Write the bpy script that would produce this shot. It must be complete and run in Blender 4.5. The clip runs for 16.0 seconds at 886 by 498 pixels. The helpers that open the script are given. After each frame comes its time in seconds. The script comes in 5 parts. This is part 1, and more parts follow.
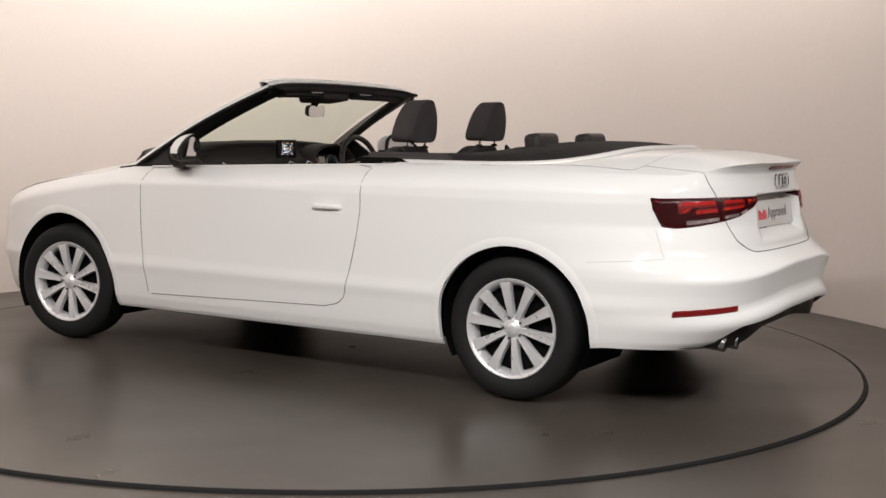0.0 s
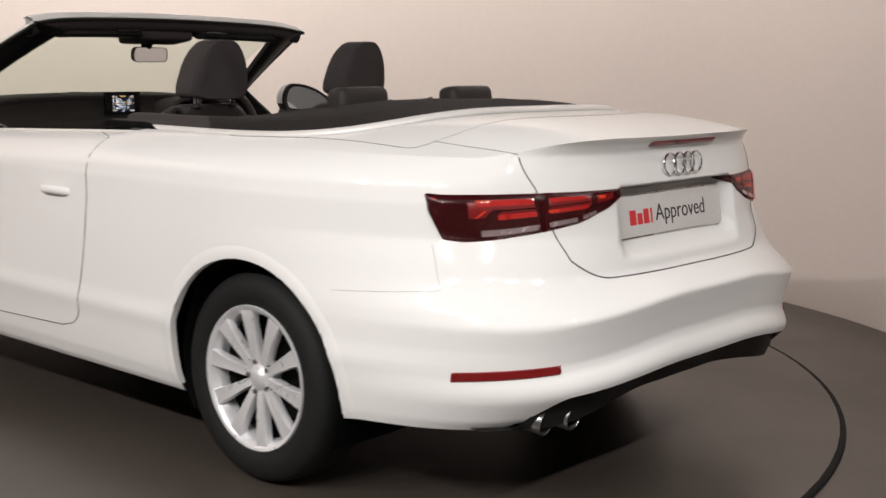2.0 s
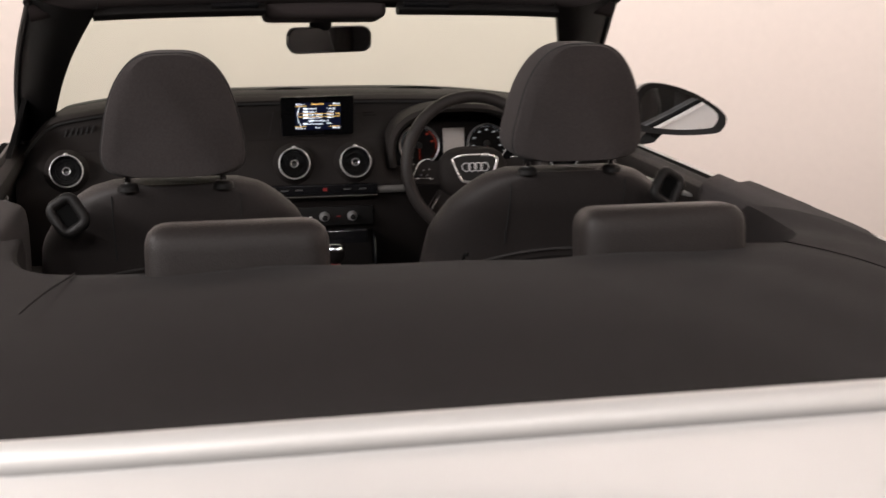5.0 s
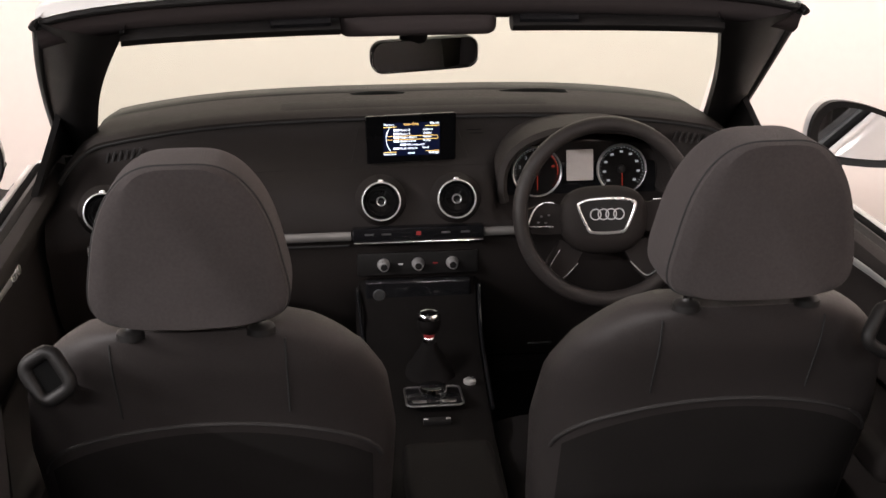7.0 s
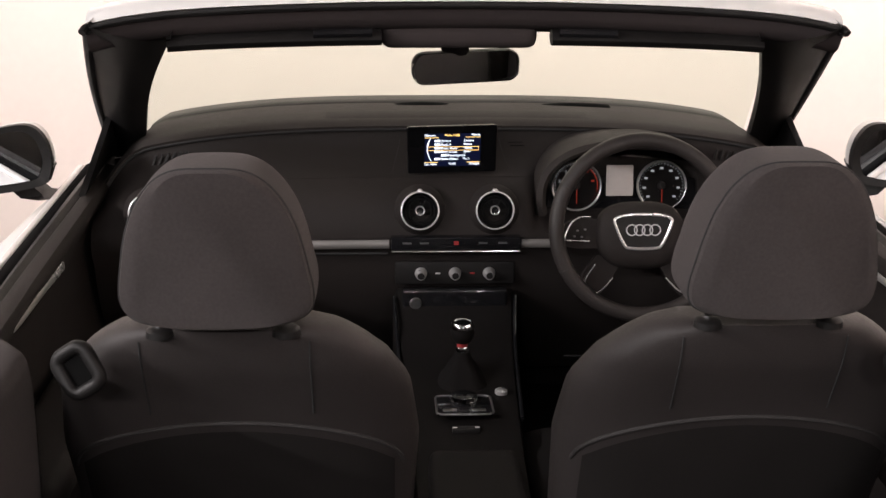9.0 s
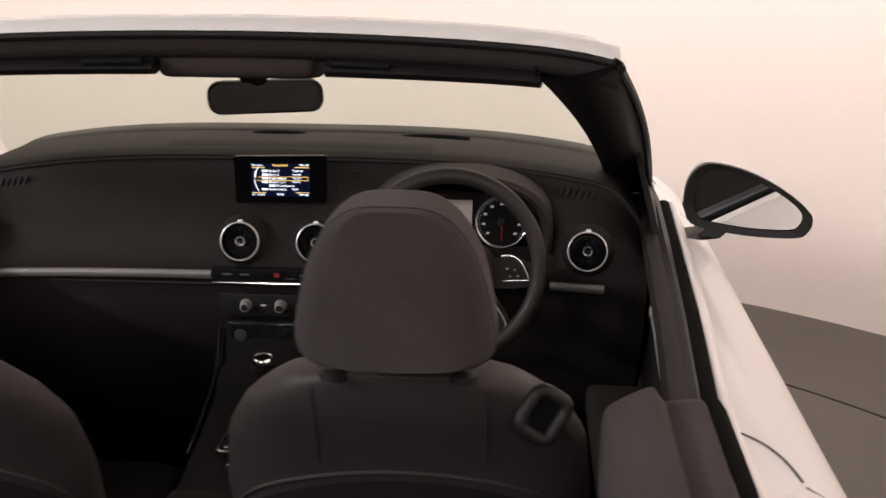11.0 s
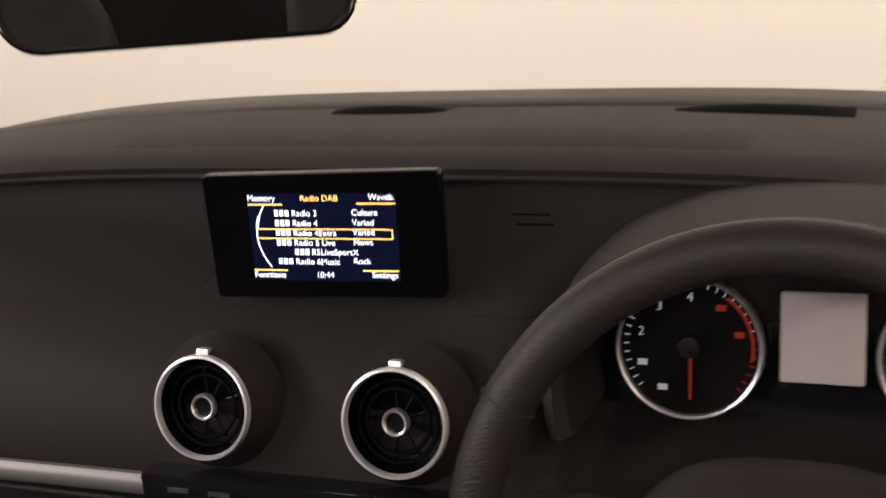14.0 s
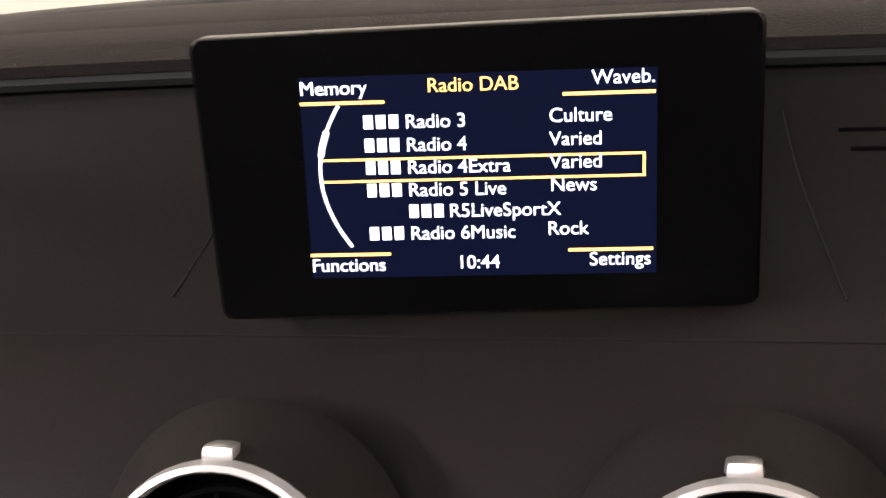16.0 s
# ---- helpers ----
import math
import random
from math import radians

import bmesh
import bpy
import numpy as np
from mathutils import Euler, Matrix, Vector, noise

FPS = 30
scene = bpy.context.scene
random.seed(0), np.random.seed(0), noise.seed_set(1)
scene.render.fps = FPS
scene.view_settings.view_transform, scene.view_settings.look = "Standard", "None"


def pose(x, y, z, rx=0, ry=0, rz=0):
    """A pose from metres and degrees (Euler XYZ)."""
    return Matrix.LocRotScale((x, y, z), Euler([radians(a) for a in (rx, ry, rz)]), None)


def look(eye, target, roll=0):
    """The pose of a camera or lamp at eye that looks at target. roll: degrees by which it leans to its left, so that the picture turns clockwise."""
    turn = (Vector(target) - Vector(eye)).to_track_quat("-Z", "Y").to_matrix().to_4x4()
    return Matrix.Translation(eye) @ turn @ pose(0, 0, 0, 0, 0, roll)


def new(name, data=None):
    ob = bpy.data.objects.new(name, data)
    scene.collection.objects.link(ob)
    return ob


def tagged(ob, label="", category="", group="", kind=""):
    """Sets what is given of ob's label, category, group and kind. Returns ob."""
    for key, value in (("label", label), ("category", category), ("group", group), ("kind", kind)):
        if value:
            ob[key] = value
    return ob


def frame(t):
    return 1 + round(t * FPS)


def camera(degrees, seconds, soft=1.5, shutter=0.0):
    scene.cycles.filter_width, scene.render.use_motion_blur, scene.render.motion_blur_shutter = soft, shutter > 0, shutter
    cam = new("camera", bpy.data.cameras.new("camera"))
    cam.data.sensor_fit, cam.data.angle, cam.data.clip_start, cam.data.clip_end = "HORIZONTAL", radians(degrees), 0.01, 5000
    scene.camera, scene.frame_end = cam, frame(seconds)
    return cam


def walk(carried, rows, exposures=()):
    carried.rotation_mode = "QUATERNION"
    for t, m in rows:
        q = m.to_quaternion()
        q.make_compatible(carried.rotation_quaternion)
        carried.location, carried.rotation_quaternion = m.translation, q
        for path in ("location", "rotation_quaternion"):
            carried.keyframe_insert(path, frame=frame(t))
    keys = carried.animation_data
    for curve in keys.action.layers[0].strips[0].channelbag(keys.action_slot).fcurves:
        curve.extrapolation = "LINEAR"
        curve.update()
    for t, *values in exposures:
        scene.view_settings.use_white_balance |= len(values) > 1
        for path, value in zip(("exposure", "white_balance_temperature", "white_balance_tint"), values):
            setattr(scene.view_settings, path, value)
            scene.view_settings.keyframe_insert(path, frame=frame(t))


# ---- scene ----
cam = camera(40.1, 16.0, soft=1.5, shutter=0.4)

PATH = [
    (0.0, (-5.182, -2.363, 1.129), (-3.490, -1.315, 0.933), 0.67),
    (0.5, (-4.695, -2.523, 1.143), (-3.070, -1.375, 0.939), -0.14),
    (1.0, (-4.096, -2.623, 1.143), (-2.550, -1.371, 0.942), 0.31),
    (1.5, (-3.577, -2.659, 1.168), (-2.049, -1.392, 0.918), 1.00),
    (2.0, (-2.954, -2.595, 1.193), (-1.477, -1.280, 0.891), 0.54),
    (2.5, (-2.307, -2.530, 1.201), (-0.964, -1.085, 0.873), 1.62),
    (3.0, (-1.749, -2.316, 1.201), (-0.493, -0.798, 0.859), 2.50),
    (3.5, (-1.212, -2.066, 1.235), (-0.165, -0.397, 0.889), 0.95),
    (4.0, (-0.808, -1.781, 1.307), (-0.077, 0.050, 0.971), 0.50),
    (4.5, (-0.524, -1.527, 1.359), (0.047, 0.355, 0.995), 0.72),
    (5.0, (-0.295, -1.231, 1.422), (0.086, 0.674, 0.945), 0.15),
    (7.5, (-0.172, -0.550, 1.615), (-0.000, 1.334, 0.966), -0.21),
    (8.0, (-0.168, -0.550, 1.609), (-0.014, 1.340, 0.975), 0.14),
    (10.3, (0.180, -0.674, 1.641), (0.144, 1.224, 1.010), -0.31),
    (10.5, (0.273, -0.665, 1.653), (0.217, 1.230, 1.018), -0.49),
    (11.0, (0.467, -0.529, 1.621), (0.355, 1.376, 1.023), 0.39),
    (11.5, (0.709, -0.290, 1.526), (0.311, 1.561, 0.883), -2.00),
    (12.0, (0.828, -0.019, 1.451), (0.209, 1.751, 0.756), -1.74),
    (12.5, (0.824, 0.350, 1.422), (0.061, 2.040, 0.674), -0.94),
    (13.0, (0.774, 0.632, 1.406), (-0.222, 2.244, 0.768), -1.84),
    (13.5, (0.624, 0.892, 1.367), (-0.342, 2.533, 0.756), -4.13),
    (14.0, (0.392, 1.054, 1.273), (-0.285, 2.838, 0.675), -4.78),
    (14.5, (0.196, 1.214, 1.199), (-0.354, 3.002, 0.491), -3.89),
    (15.0, (0.110, 1.354, 1.109), (-0.374, 3.180, 0.453), -3.96),
    (15.5, (0.074, 1.418, 1.117), (-0.367, 3.270, 0.503), -3.46),
    (16.0, (0.064, 1.458, 1.106), (-0.332, 3.334, 0.538), -3.62),
]
walk(cam, [(t, look(eye, target, roll)) for t, eye, target, roll in PATH], exposures=((0,-0.03,6450,7),(2.5,-0.02,6500,8),(3.5,-0.15,6950,14),(4.0,-0.12,7050,14),(4.5,0.12,7100,14),(5,0.38,6500,10),(7.5,0.9,6450,11),(10.5,0.75,6500,12),(11,0.55,6550,12),(11.5,0.28,6600,12),(12,0.95,6500,10),(13,0.8,6500,11),(13.5,0.75,6500,13),(14,0.78,6750,15),(14.5,0.95,6600,14),(15,0.62,6400,14),(15.5,0.9,6500,14),(16,1.2,6700,14)))

# ---- world, lights ----
world = bpy.data.worlds.new("world")
scene.world = world
world.use_nodes = True
world.node_tree.nodes["Background"].inputs[0].default_value = (0.9, 0.85, 0.8, 1)
world.node_tree.nodes["Background"].inputs[1].default_value = 0.02

# unseen lights, freely placed; the leaning ones are added to brighten the curved wall
LAMPS = [  # x, y, length, width, turn, watts, lean
    *[(-4.6, y, 0.55, 0.22, 90, 88, 0) for y in (-2.6, -1.7, -0.8, 0.1)],
    (-4.6, 1.0, 0.55, 0.22, 90, 50, 0),
    *[(x, -3.7, 0.55, 0.16, 0, 44, 0) for x in (-3.1, -2.0, -0.9, 0.9)],
    (-1.5, 2.6, 1.6, 0.3, 20, 46, 62),
    (0.9, 2.6, 1.6, 0.3, -20, 54, 62),
    (1.75, -0.2, 1.0, 0.16, -110, 24, 58),
    (1.95, 1.5, 1.0, 0.16, -90, 28, 58),
]
CEILING_Z = 3.3


# ---- materials ----
def nodes_of(name):
    m = bpy.data.materials.new(name)
    m.use_nodes = True
    return m, m.node_tree.nodes, m.node_tree.links, m.node_tree.nodes["Principled BSDF"]


def surface(name, color, rough=0.5, metal=0.0, coat=0.0, vary=0.06, scale=6.0, grain=120.0, bump=0.0, bump_scale=400.0,
            spec=0.5, sheen=0.0, rough_vary=0.08, coat_rough=0.03):
    """A procedural surface: colour varied at two scales, uneven gloss, fine relief."""
    m, n, l, p = nodes_of(name)
    co = n.new("ShaderNodeTexCoord")
    big = n.new("ShaderNodeTexNoise")
    big.inputs["Scale"].default_value, big.inputs["Detail"].default_value = scale, 5
    fine = n.new("ShaderNodeTexNoise")
    fine.inputs["Scale"].default_value, fine.inputs["Detail"].default_value = grain, 3
    l.new(co.outputs["Object"], big.inputs["Vector"])
    l.new(co.outputs["Object"], fine.inputs["Vector"])
    add = n.new("ShaderNodeMath")
    add.operation = "ADD"
    l.new(big.outputs["Fac"], add.inputs[0])
    l.new(fine.outputs["Fac"], add.inputs[1])
    ramp = n.new("ShaderNodeMapRange")
    ramp.inputs["From Min"].default_value, ramp.inputs["From Max"].default_value = 0.6, 1.4
    l.new(add.outputs[0], ramp.inputs["Value"])
    mix = n.new("ShaderNodeMix")
    mix.data_type = "RGBA"
    mix.inputs["A"].default_value = (*[c * (1 - vary) for c in color], 1)
    mix.inputs["B"].default_value = (*[min(1, c * (1 + vary)) for c in color], 1)
    l.new(ramp.outputs["Result"], mix.inputs["Factor"])
    l.new(mix.outputs["Result"], p.inputs["Base Color"])
    rr = n.new("ShaderNodeMapRange")
    rr.inputs["From Min"].default_value, rr.inputs["From Max"].default_value = 0.3, 0.7
    rr.inputs["To Min"].default_value, rr.inputs["To Max"].default_value = max(0, rough - rough_vary / 2), min(1, rough + rough_vary / 2)
    l.new(big.outputs["Fac"], rr.inputs["Value"])
    l.new(rr.outputs["Result"], p.inputs["Roughness"])
    p.inputs["Metallic"].default_value = metal
    p.inputs["Coat Weight"].default_value = coat
    p.inputs["Coat Roughness"].default_value = coat_rough
    p.inputs["Specular IOR Level"].default_value = spec
    p.inputs["Sheen Weight"].default_value = sheen
    if bump:
        t = n.new("ShaderNodeTexNoise")
        t.inputs["Scale"].default_value, t.inputs["Detail"].default_value = bump_scale, 2
        l.new(co.outputs["Object"], t.inputs["Vector"])
        b = n.new("ShaderNodeBump")
        b.inputs["Strength"].default_value, b.inputs["Distance"].default_value = bump, 0.002
        l.new(t.outputs["Fac"], b.inputs["Height"])
        l.new(b.outputs["Normal"], p.inputs["Normal"])
    return m


def woven(name, color, pitch=900.0):
    """Woven seat cloth: crossed threads, in colour and relief."""
    m = surface(name, color, 0.9, vary=0.18, scale=9, grain=260, spec=0.12, sheen=0.04)
    n, l = m.node_tree.nodes, m.node_tree.links
    p = n["Principled BSDF"]
    co = n.new("ShaderNodeTexCoord")
    b = None
    for d in ("X", "Z"):
        w = n.new("ShaderNodeTexWave")
        w.bands_direction = d
        w.inputs["Scale"].default_value, w.inputs["Distortion"].default_value = pitch, 1.5
        l.new(co.outputs["Object"], w.inputs["Vector"])
        nb = n.new("ShaderNodeBump")
        nb.inputs["Strength"].default_value, nb.inputs["Distance"].default_value = 0.18, 0.001
        l.new(w.outputs["Fac"], nb.inputs["Height"])
        if b:
            l.new(b.outputs["Normal"], nb.inputs["Normal"])
        b = nb
    l.new(b.outputs["Normal"], p.inputs["Normal"])
    return m


def glow(name, color, strength):
    m, n, l, p = nodes_of(name)
    p.inputs["Base Color"].default_value = (0.002, 0.002, 0.003, 1)
    p.inputs["Roughness"].default_value, p.inputs["Specular IOR Level"].default_value = 0.3, 0.1
    p.inputs["Emission Color"].default_value = (*color, 1)
    p.inputs["Emission Strength"].default_value = strength
    return m


def clear_glass(name, tint, gloss=0.04):
    m, n, l, p = nodes_of(name)
    n.remove(p)
    out = n["Material Output"]
    tr = n.new("ShaderNodeBsdfTransparent")
    tr.inputs[0].default_value = (*tint, 1)
    gl = n.new("ShaderNodeBsdfGlossy")
    gl.inputs["Roughness"].default_value = 0.02
    mx = n.new("ShaderNodeMixShader")
    mx.inputs[0].default_value = gloss
    l.new(tr.outputs[0], mx.inputs[1])
    l.new(gl.outputs[0], mx.inputs[2])
    l.new(mx.outputs[0], out.inputs["Surface"])
    return m


M_PAINT = surface("white_car_paint", (0.80, 0.79, 0.775), 0.5, spec=0.2, coat=0.5, vary=0.012, scale=2, grain=900, rough_vary=0.04, coat_rough=0.05)
M_GAP = surface("grey_panel_gap", (0.11, 0.105, 0.10), 0.8)
M_SEAM = surface("dark_panel_gap", (0.02, 0.02, 0.02), 0.8)
M_BLACK = surface("black_plastic", (0.0105, 0.0097, 0.0095), 0.5, vary=0.2, bump=0.12, bump_scale=900, spec=0.25)
M_GLOSSBLACK = surface("gloss_black", (0.008, 0.008, 0.009), 0.12, coat=0.5, vary=0.1)
M_RUBBER = surface("tyre_rubber", (0.009, 0.009, 0.009), 0.7, vary=0.25, scale=20, grain=300, bump=0.2, bump_scale=300, spec=0.25)
M_ALLOY = surface("silver_alloy", (0.74, 0.74, 0.75), 0.30, metal=0.45, vary=0.06, scale=12)
M_EXHAUST = surface("dull_exhaust_steel", (0.24, 0.235, 0.23), 0.30, metal=0.9, vary=0.2, scale=25)
M_STEEL = surface("brake_steel", (0.25, 0.25, 0.25), 0.4, metal=1.0, vary=0.2)
M_CHROME = surface("chrome", (0.85, 0.85, 0.86), 0.08, metal=1.0, vary=0.02)
M_SATIN = surface("satin_aluminium", (0.76, 0.75, 0.74), 0.28, metal=0.75, vary=0.04, grain=400)
M_VENTRING = surface("bright_vent_ring", (0.74, 0.73, 0.72), 0.28, metal=0.5, vary=0.03, grain=300)
M_DASHTRIM = surface("brushed_dash_trim", (0.20, 0.19, 0.182), 0.45, metal=0.4, vary=0.05, grain=400)
M_TRIM = surface("matt_metal_trim", (0.78, 0.76, 0.735), 0.45, metal=0.2, vary=0.015, scale=3, rough_vary=0.03)
M_CLOTH = woven("dark_grey_cloth", (0.054, 0.0472, 0.0465))
M_CANVAS = surface("black_canvas_cover", (0.0155, 0.0126, 0.0123), 0.85, vary=0.14, scale=14, grain=420, bump=0.35, bump_scale=1400, spec=0.1, sheen=0.03)
M_SOFT = surface("soft_black_dash", (0.0215, 0.0182, 0.0172), 0.65, vary=0.14, scale=5, grain=500, bump=0.16, bump_scale=1500, spec=0.12)
M_SEATBACK = surface("dark_seat_leather", (0.034, 0.0295, 0.0286), 0.5, vary=0.14, scale=7, grain=260, bump=0.3, bump_scale=600, spec=0.25)
M_POCKET = surface("dark_seat_back_lining", (0.0165, 0.0148, 0.0142), 0.85, vary=0.15, scale=10, grain=300, bump=0.2, bump_scale=900, spec=0.12)
M_PIPING = surface("grey_seat_piping", (0.028, 0.025, 0.0245), 0.7, vary=0.1)
# lighter than the dash face: light from the wall is put into the colour
M_PAD = surface("grained_wall_lit_pad", (0.033, 0.0282, 0.0262), 0.7, vary=0.12, scale=5, grain=500, bump=0.35, bump_scale=900, spec=0.2)
M_LEATHER = surface("black_leather", (0.028, 0.0240, 0.0228), 0.45, vary=0.15, scale=8, grain=240, bump=0.35, bump_scale=500, spec=0.25)
M_BLACKCLOTH = surface("black_seat_cloth", (0.0075, 0.0068, 0.0067), 0.95, vary=0.2, scale=12, grain=400, bump=0.3, bump_scale=1100, spec=0.05)
M_LINER = surface("grey_headliner", (0.040, 0.033, 0.033), 0.9, vary=0.1, scale=10, grain=500, bump=0.2, bump_scale=1200, spec=0.15)
M_CARPET = surface("black_carpet", (0.007, 0.0065, 0.0065), 0.95, vary=0.35, scale=30, grain=500, bump=0.6, bump_scale=900, spec=0.1)
# near-black for rubber and liners, and for shade painted into slots and recesses
M_DARK = surface("black_and_shade", (0.005, 0.005, 0.005), 0.95, vary=0.2, spec=0.05)
M_GLASS = clear_glass("windscreen_glass", (0.80, 0.86, 0.79))
M_LENSRED = surface("red_lamp_lens", (0.17, 0.005, 0.006), 0.3, coat=0.15, vary=0.15, scale=20)
M_LENSBRIGHT = surface("bright_red_lamp", (0.42, 0.013, 0.010), 0.3, coat=0.1, vary=0.2, scale=30)
M_LENSDARK = surface("dark_red_lamp", (0.030, 0.002, 0.003), 0.2, spec=0.2, vary=0.3, scale=30)
M_LENS = clear_glass("clear_lamp_cover", (1.0, 0.80, 0.80), 0.055)
M_LENSORANGE = surface("orange_red_glow_paint", (0.66, 0.050, 0.014), 0.25, vary=0.3, scale=40)
M_LENSCLEAR = surface("clear_ribbed_lamp", (0.36, 0.36, 0.36), 0.25, metal=0.5, coat=1.0, vary=0.2, scale=40)
M_LENSRIB = surface("bright_lamp_rib", (0.74, 0.74, 0.75), 0.25, metal=0.3, coat=0.5, vary=0.1, scale=60)
M_PLATE = surface("white_plate", (0.62, 0.60, 0.585), 0.35, vary=0.03, coat=0.3)
M_PLATERED = surface("red_plate_print", (0.62, 0.03, 0.04), 0.4, vary=0.04)
M_PLATEBLACK = surface("black_plate_print", (0.03, 0.03, 0.03), 0.4, vary=0.04)
M_CONSOLE = surface("dark_console_plastic", (0.007, 0.0062, 0.006), 0.6, vary=0.2, bump=0.12, bump_scale=900, spec=0.06)
M_FRAME = surface("black_screen_glass", (0.003, 0.003, 0.0035), 0.28, vary=0.1, spec=0.12)
M_MIRROR = surface("mirror_glass", (0.8, 0.82, 0.84), 0.02, metal=1.0, vary=0.01, rough_vary=0.0)
M_WALL = surface("cream_painted_wall", (0.71, 0.630, 0.578), 0.75, vary=0.025, scale=0.6, grain=30, bump=0.08, bump_scale=60, spec=0.25)
M_ROOM = surface("grey_room_wall", (0.24, 0.23, 0.22), 0.85, vary=0.06, scale=0.8, grain=30, bump=0.08, bump_scale=60, spec=0.2)
M_CEIL = surface("dark_grey_ceiling", (0.16, 0.155, 0.15), 0.9, vary=0.03, scale=1, grain=40)
M_FLOOR = surface("grey_painted_floor", (0.056, 0.0465, 0.0385), 0.33, vary=0.10, scale=1.1, grain=40, bump=0.05, bump_scale=90, rough_vary=0.14)
M_RING = surface("black_turntable_joint", (0.008, 0.008, 0.008), 0.8, spec=0.15, vary=0.2)
M_SCREEN = glow("lit_screen", (0.0016, 0.0028, 0.012), 1.0)
M_TXT = glow("white_screen_text", (0.80, 0.88, 1.0), 1.7)
M_GOLD = glow("amber_screen_text", (1.0, 0.60, 0.16), 1.5)
# pale colour stands in for the backlight of the driver's display
M_PALE = surface("painted_backlight", (0.50, 0.465, 0.44), 0.35, vary=0.05)
M_DIALTXT = surface("dial_print", (0.60, 0.59, 0.58), 0.5, vary=0.05)
M_DIALLIT = glow("lit_dial_print", (0.85, 0.86, 0.88), 0.20)
M_NEEDLE = glow("lit_red_needle", (0.9, 0.09, 0.05), 0.11)
M_DIALRED = surface("dial_red", (0.22, 0.015, 0.015), 0.5, vary=0.05)


# ---- mesh helpers ----
SETTLE = [Matrix()]      # how the pieces now being made are set on the wheels


def link_mesh(name, bm, material, parent=None, label="", smooth=True, sharp=40):
    me = bpy.data.meshes.new(name)
    bmesh.ops.recalc_face_normals(bm, faces=bm.faces)
    if smooth:
        lim = math.radians(sharp)
        for f in bm.faces:
            f.smooth = True
        for e in bm.edges:
            if len(e.link_faces) == 2 and e.calc_face_angle(0) > lim:
                e.smooth = False
    bm.to_mesh(me)
    bm.free()
    me.transform(SETTLE[0])
    me.materials.append(material)
    ob = new(name, me)
    if parent:
        ob.parent = parent
    if label:
        tagged(ob, label)
    return ob


def part(name, bm, material, parent, label="", smooth=True, sharp=40):
    return link_mesh(name, bm, material, parent, label, smooth, sharp)


def raw(name, verts, faces, material, parent=None, normals=None, label=""):
    """A mesh from computed arrays; normals, if given, are kept for a seamless look across panels."""
    me = bpy.data.meshes.new(name)
    me.from_pydata([tuple(v) for v in verts], [], faces)
    me.transform(SETTLE[0])
    for p in me.polygons:
        p.use_smooth = True
    if normals is not None:
        me.normals_split_custom_set_from_vertices([tuple(v) for v in normals])
    me.materials.append(material)
    ob = new(name, me)
    if parent:
        ob.parent = parent
    if label:
        tagged(ob, label)
    return ob


def grid_into(bm, rows, close_u=False, close_v=False):
    """Quads over a list of rows of points."""
    vs = [[bm.verts.new(p) for p in r] for r in rows]
    nu, nv = len(vs), len(vs[0])
    for i in range(nu if close_u else nu - 1):
        for j in range(nv if close_v else nv - 1):
            a, b = vs[i], vs[(i + 1) % nu]
            q = [a[j], a[(j + 1) % nv], b[(j + 1) % nv], b[j]]
            if len(set(q)) == 4:
                bm.faces.new(q)
    return vs


def caps(bm, vs):
    for ring in (vs[0], vs[-1]):
        bm.faces.new(ring)


def sheet(rows, thick=0.0):
    bm = bmesh.new()
    grid_into(bm, rows)
    bmesh.ops.remove_doubles(bm, verts=bm.verts, dist=1e-5)
    if thick:
        bmesh.ops.recalc_face_normals(bm, faces=bm.faces)
        bmesh.ops.solidify(bm, geom=bm.faces[:], thickness=thick)
    return bm


def loft(rings, close=True, cap=True):
    bm = bmesh.new()
    vs = grid_into(bm, rings, close_v=close)
    if cap and close:
        caps(bm, vs)
    return bm


def tube(points, radius, sides=8, closed=False, bm=None, flat=None):
    """A round bar along points; flat = (a, b) gives an oval."""
    bm = bm or bmesh.new()
    pts = [Vector(p) for p in points]
    n = len(pts)
    rings = []
    up = Vector((0, 0, 1))
    a = None
    for i, p in enumerate(pts):
        if closed:
            d = (pts[(i + 1) % n] - pts[i - 1]).normalized()
        else:
            d = (pts[min(i + 1, n - 1)] - pts[max(i - 1, 0)]).normalized()
        if a is None:
            a = d.cross(up if abs(d.dot(up)) < 0.95 else Vector((0, 1, 0)))
        a = (a - d * a.dot(d)).normalized()
        b = a.cross(d).normalized()
        ra, rb = flat or (radius, radius)
        rings.append([p + a * math.cos(2 * math.pi * k / sides) * ra + b * math.sin(2 * math.pi * k / sides) * rb for k in range(sides)])
    vs = grid_into(bm, rings, close_u=closed, close_v=True)
    if not closed:
        caps(bm, vs)
    return bm


def smooth_line(points, per=8, closed=False):
    """Catmull-Rom through points."""
    P = [Vector(p) for p in points]
    n = len(P)
    out = []
    for i in range(n if closed else n - 1):
        g = lambda k: P[k % n] if closed else P[max(0, min(n - 1, k))]
        p0, p1, p2, p3 = g(i - 1), g(i), g(i + 1), g(i + 2)
        for k in range(per):
            t = k / per
            out.append(0.5 * ((2 * p1) + (p2 - p0) * t + (2 * p0 - 5 * p1 + 4 * p2 - p3) * t * t + (3 * p1 - p0 - 3 * p2 + p3) * t ** 3))
    if not closed:
        out.append(P[-1])
    return out


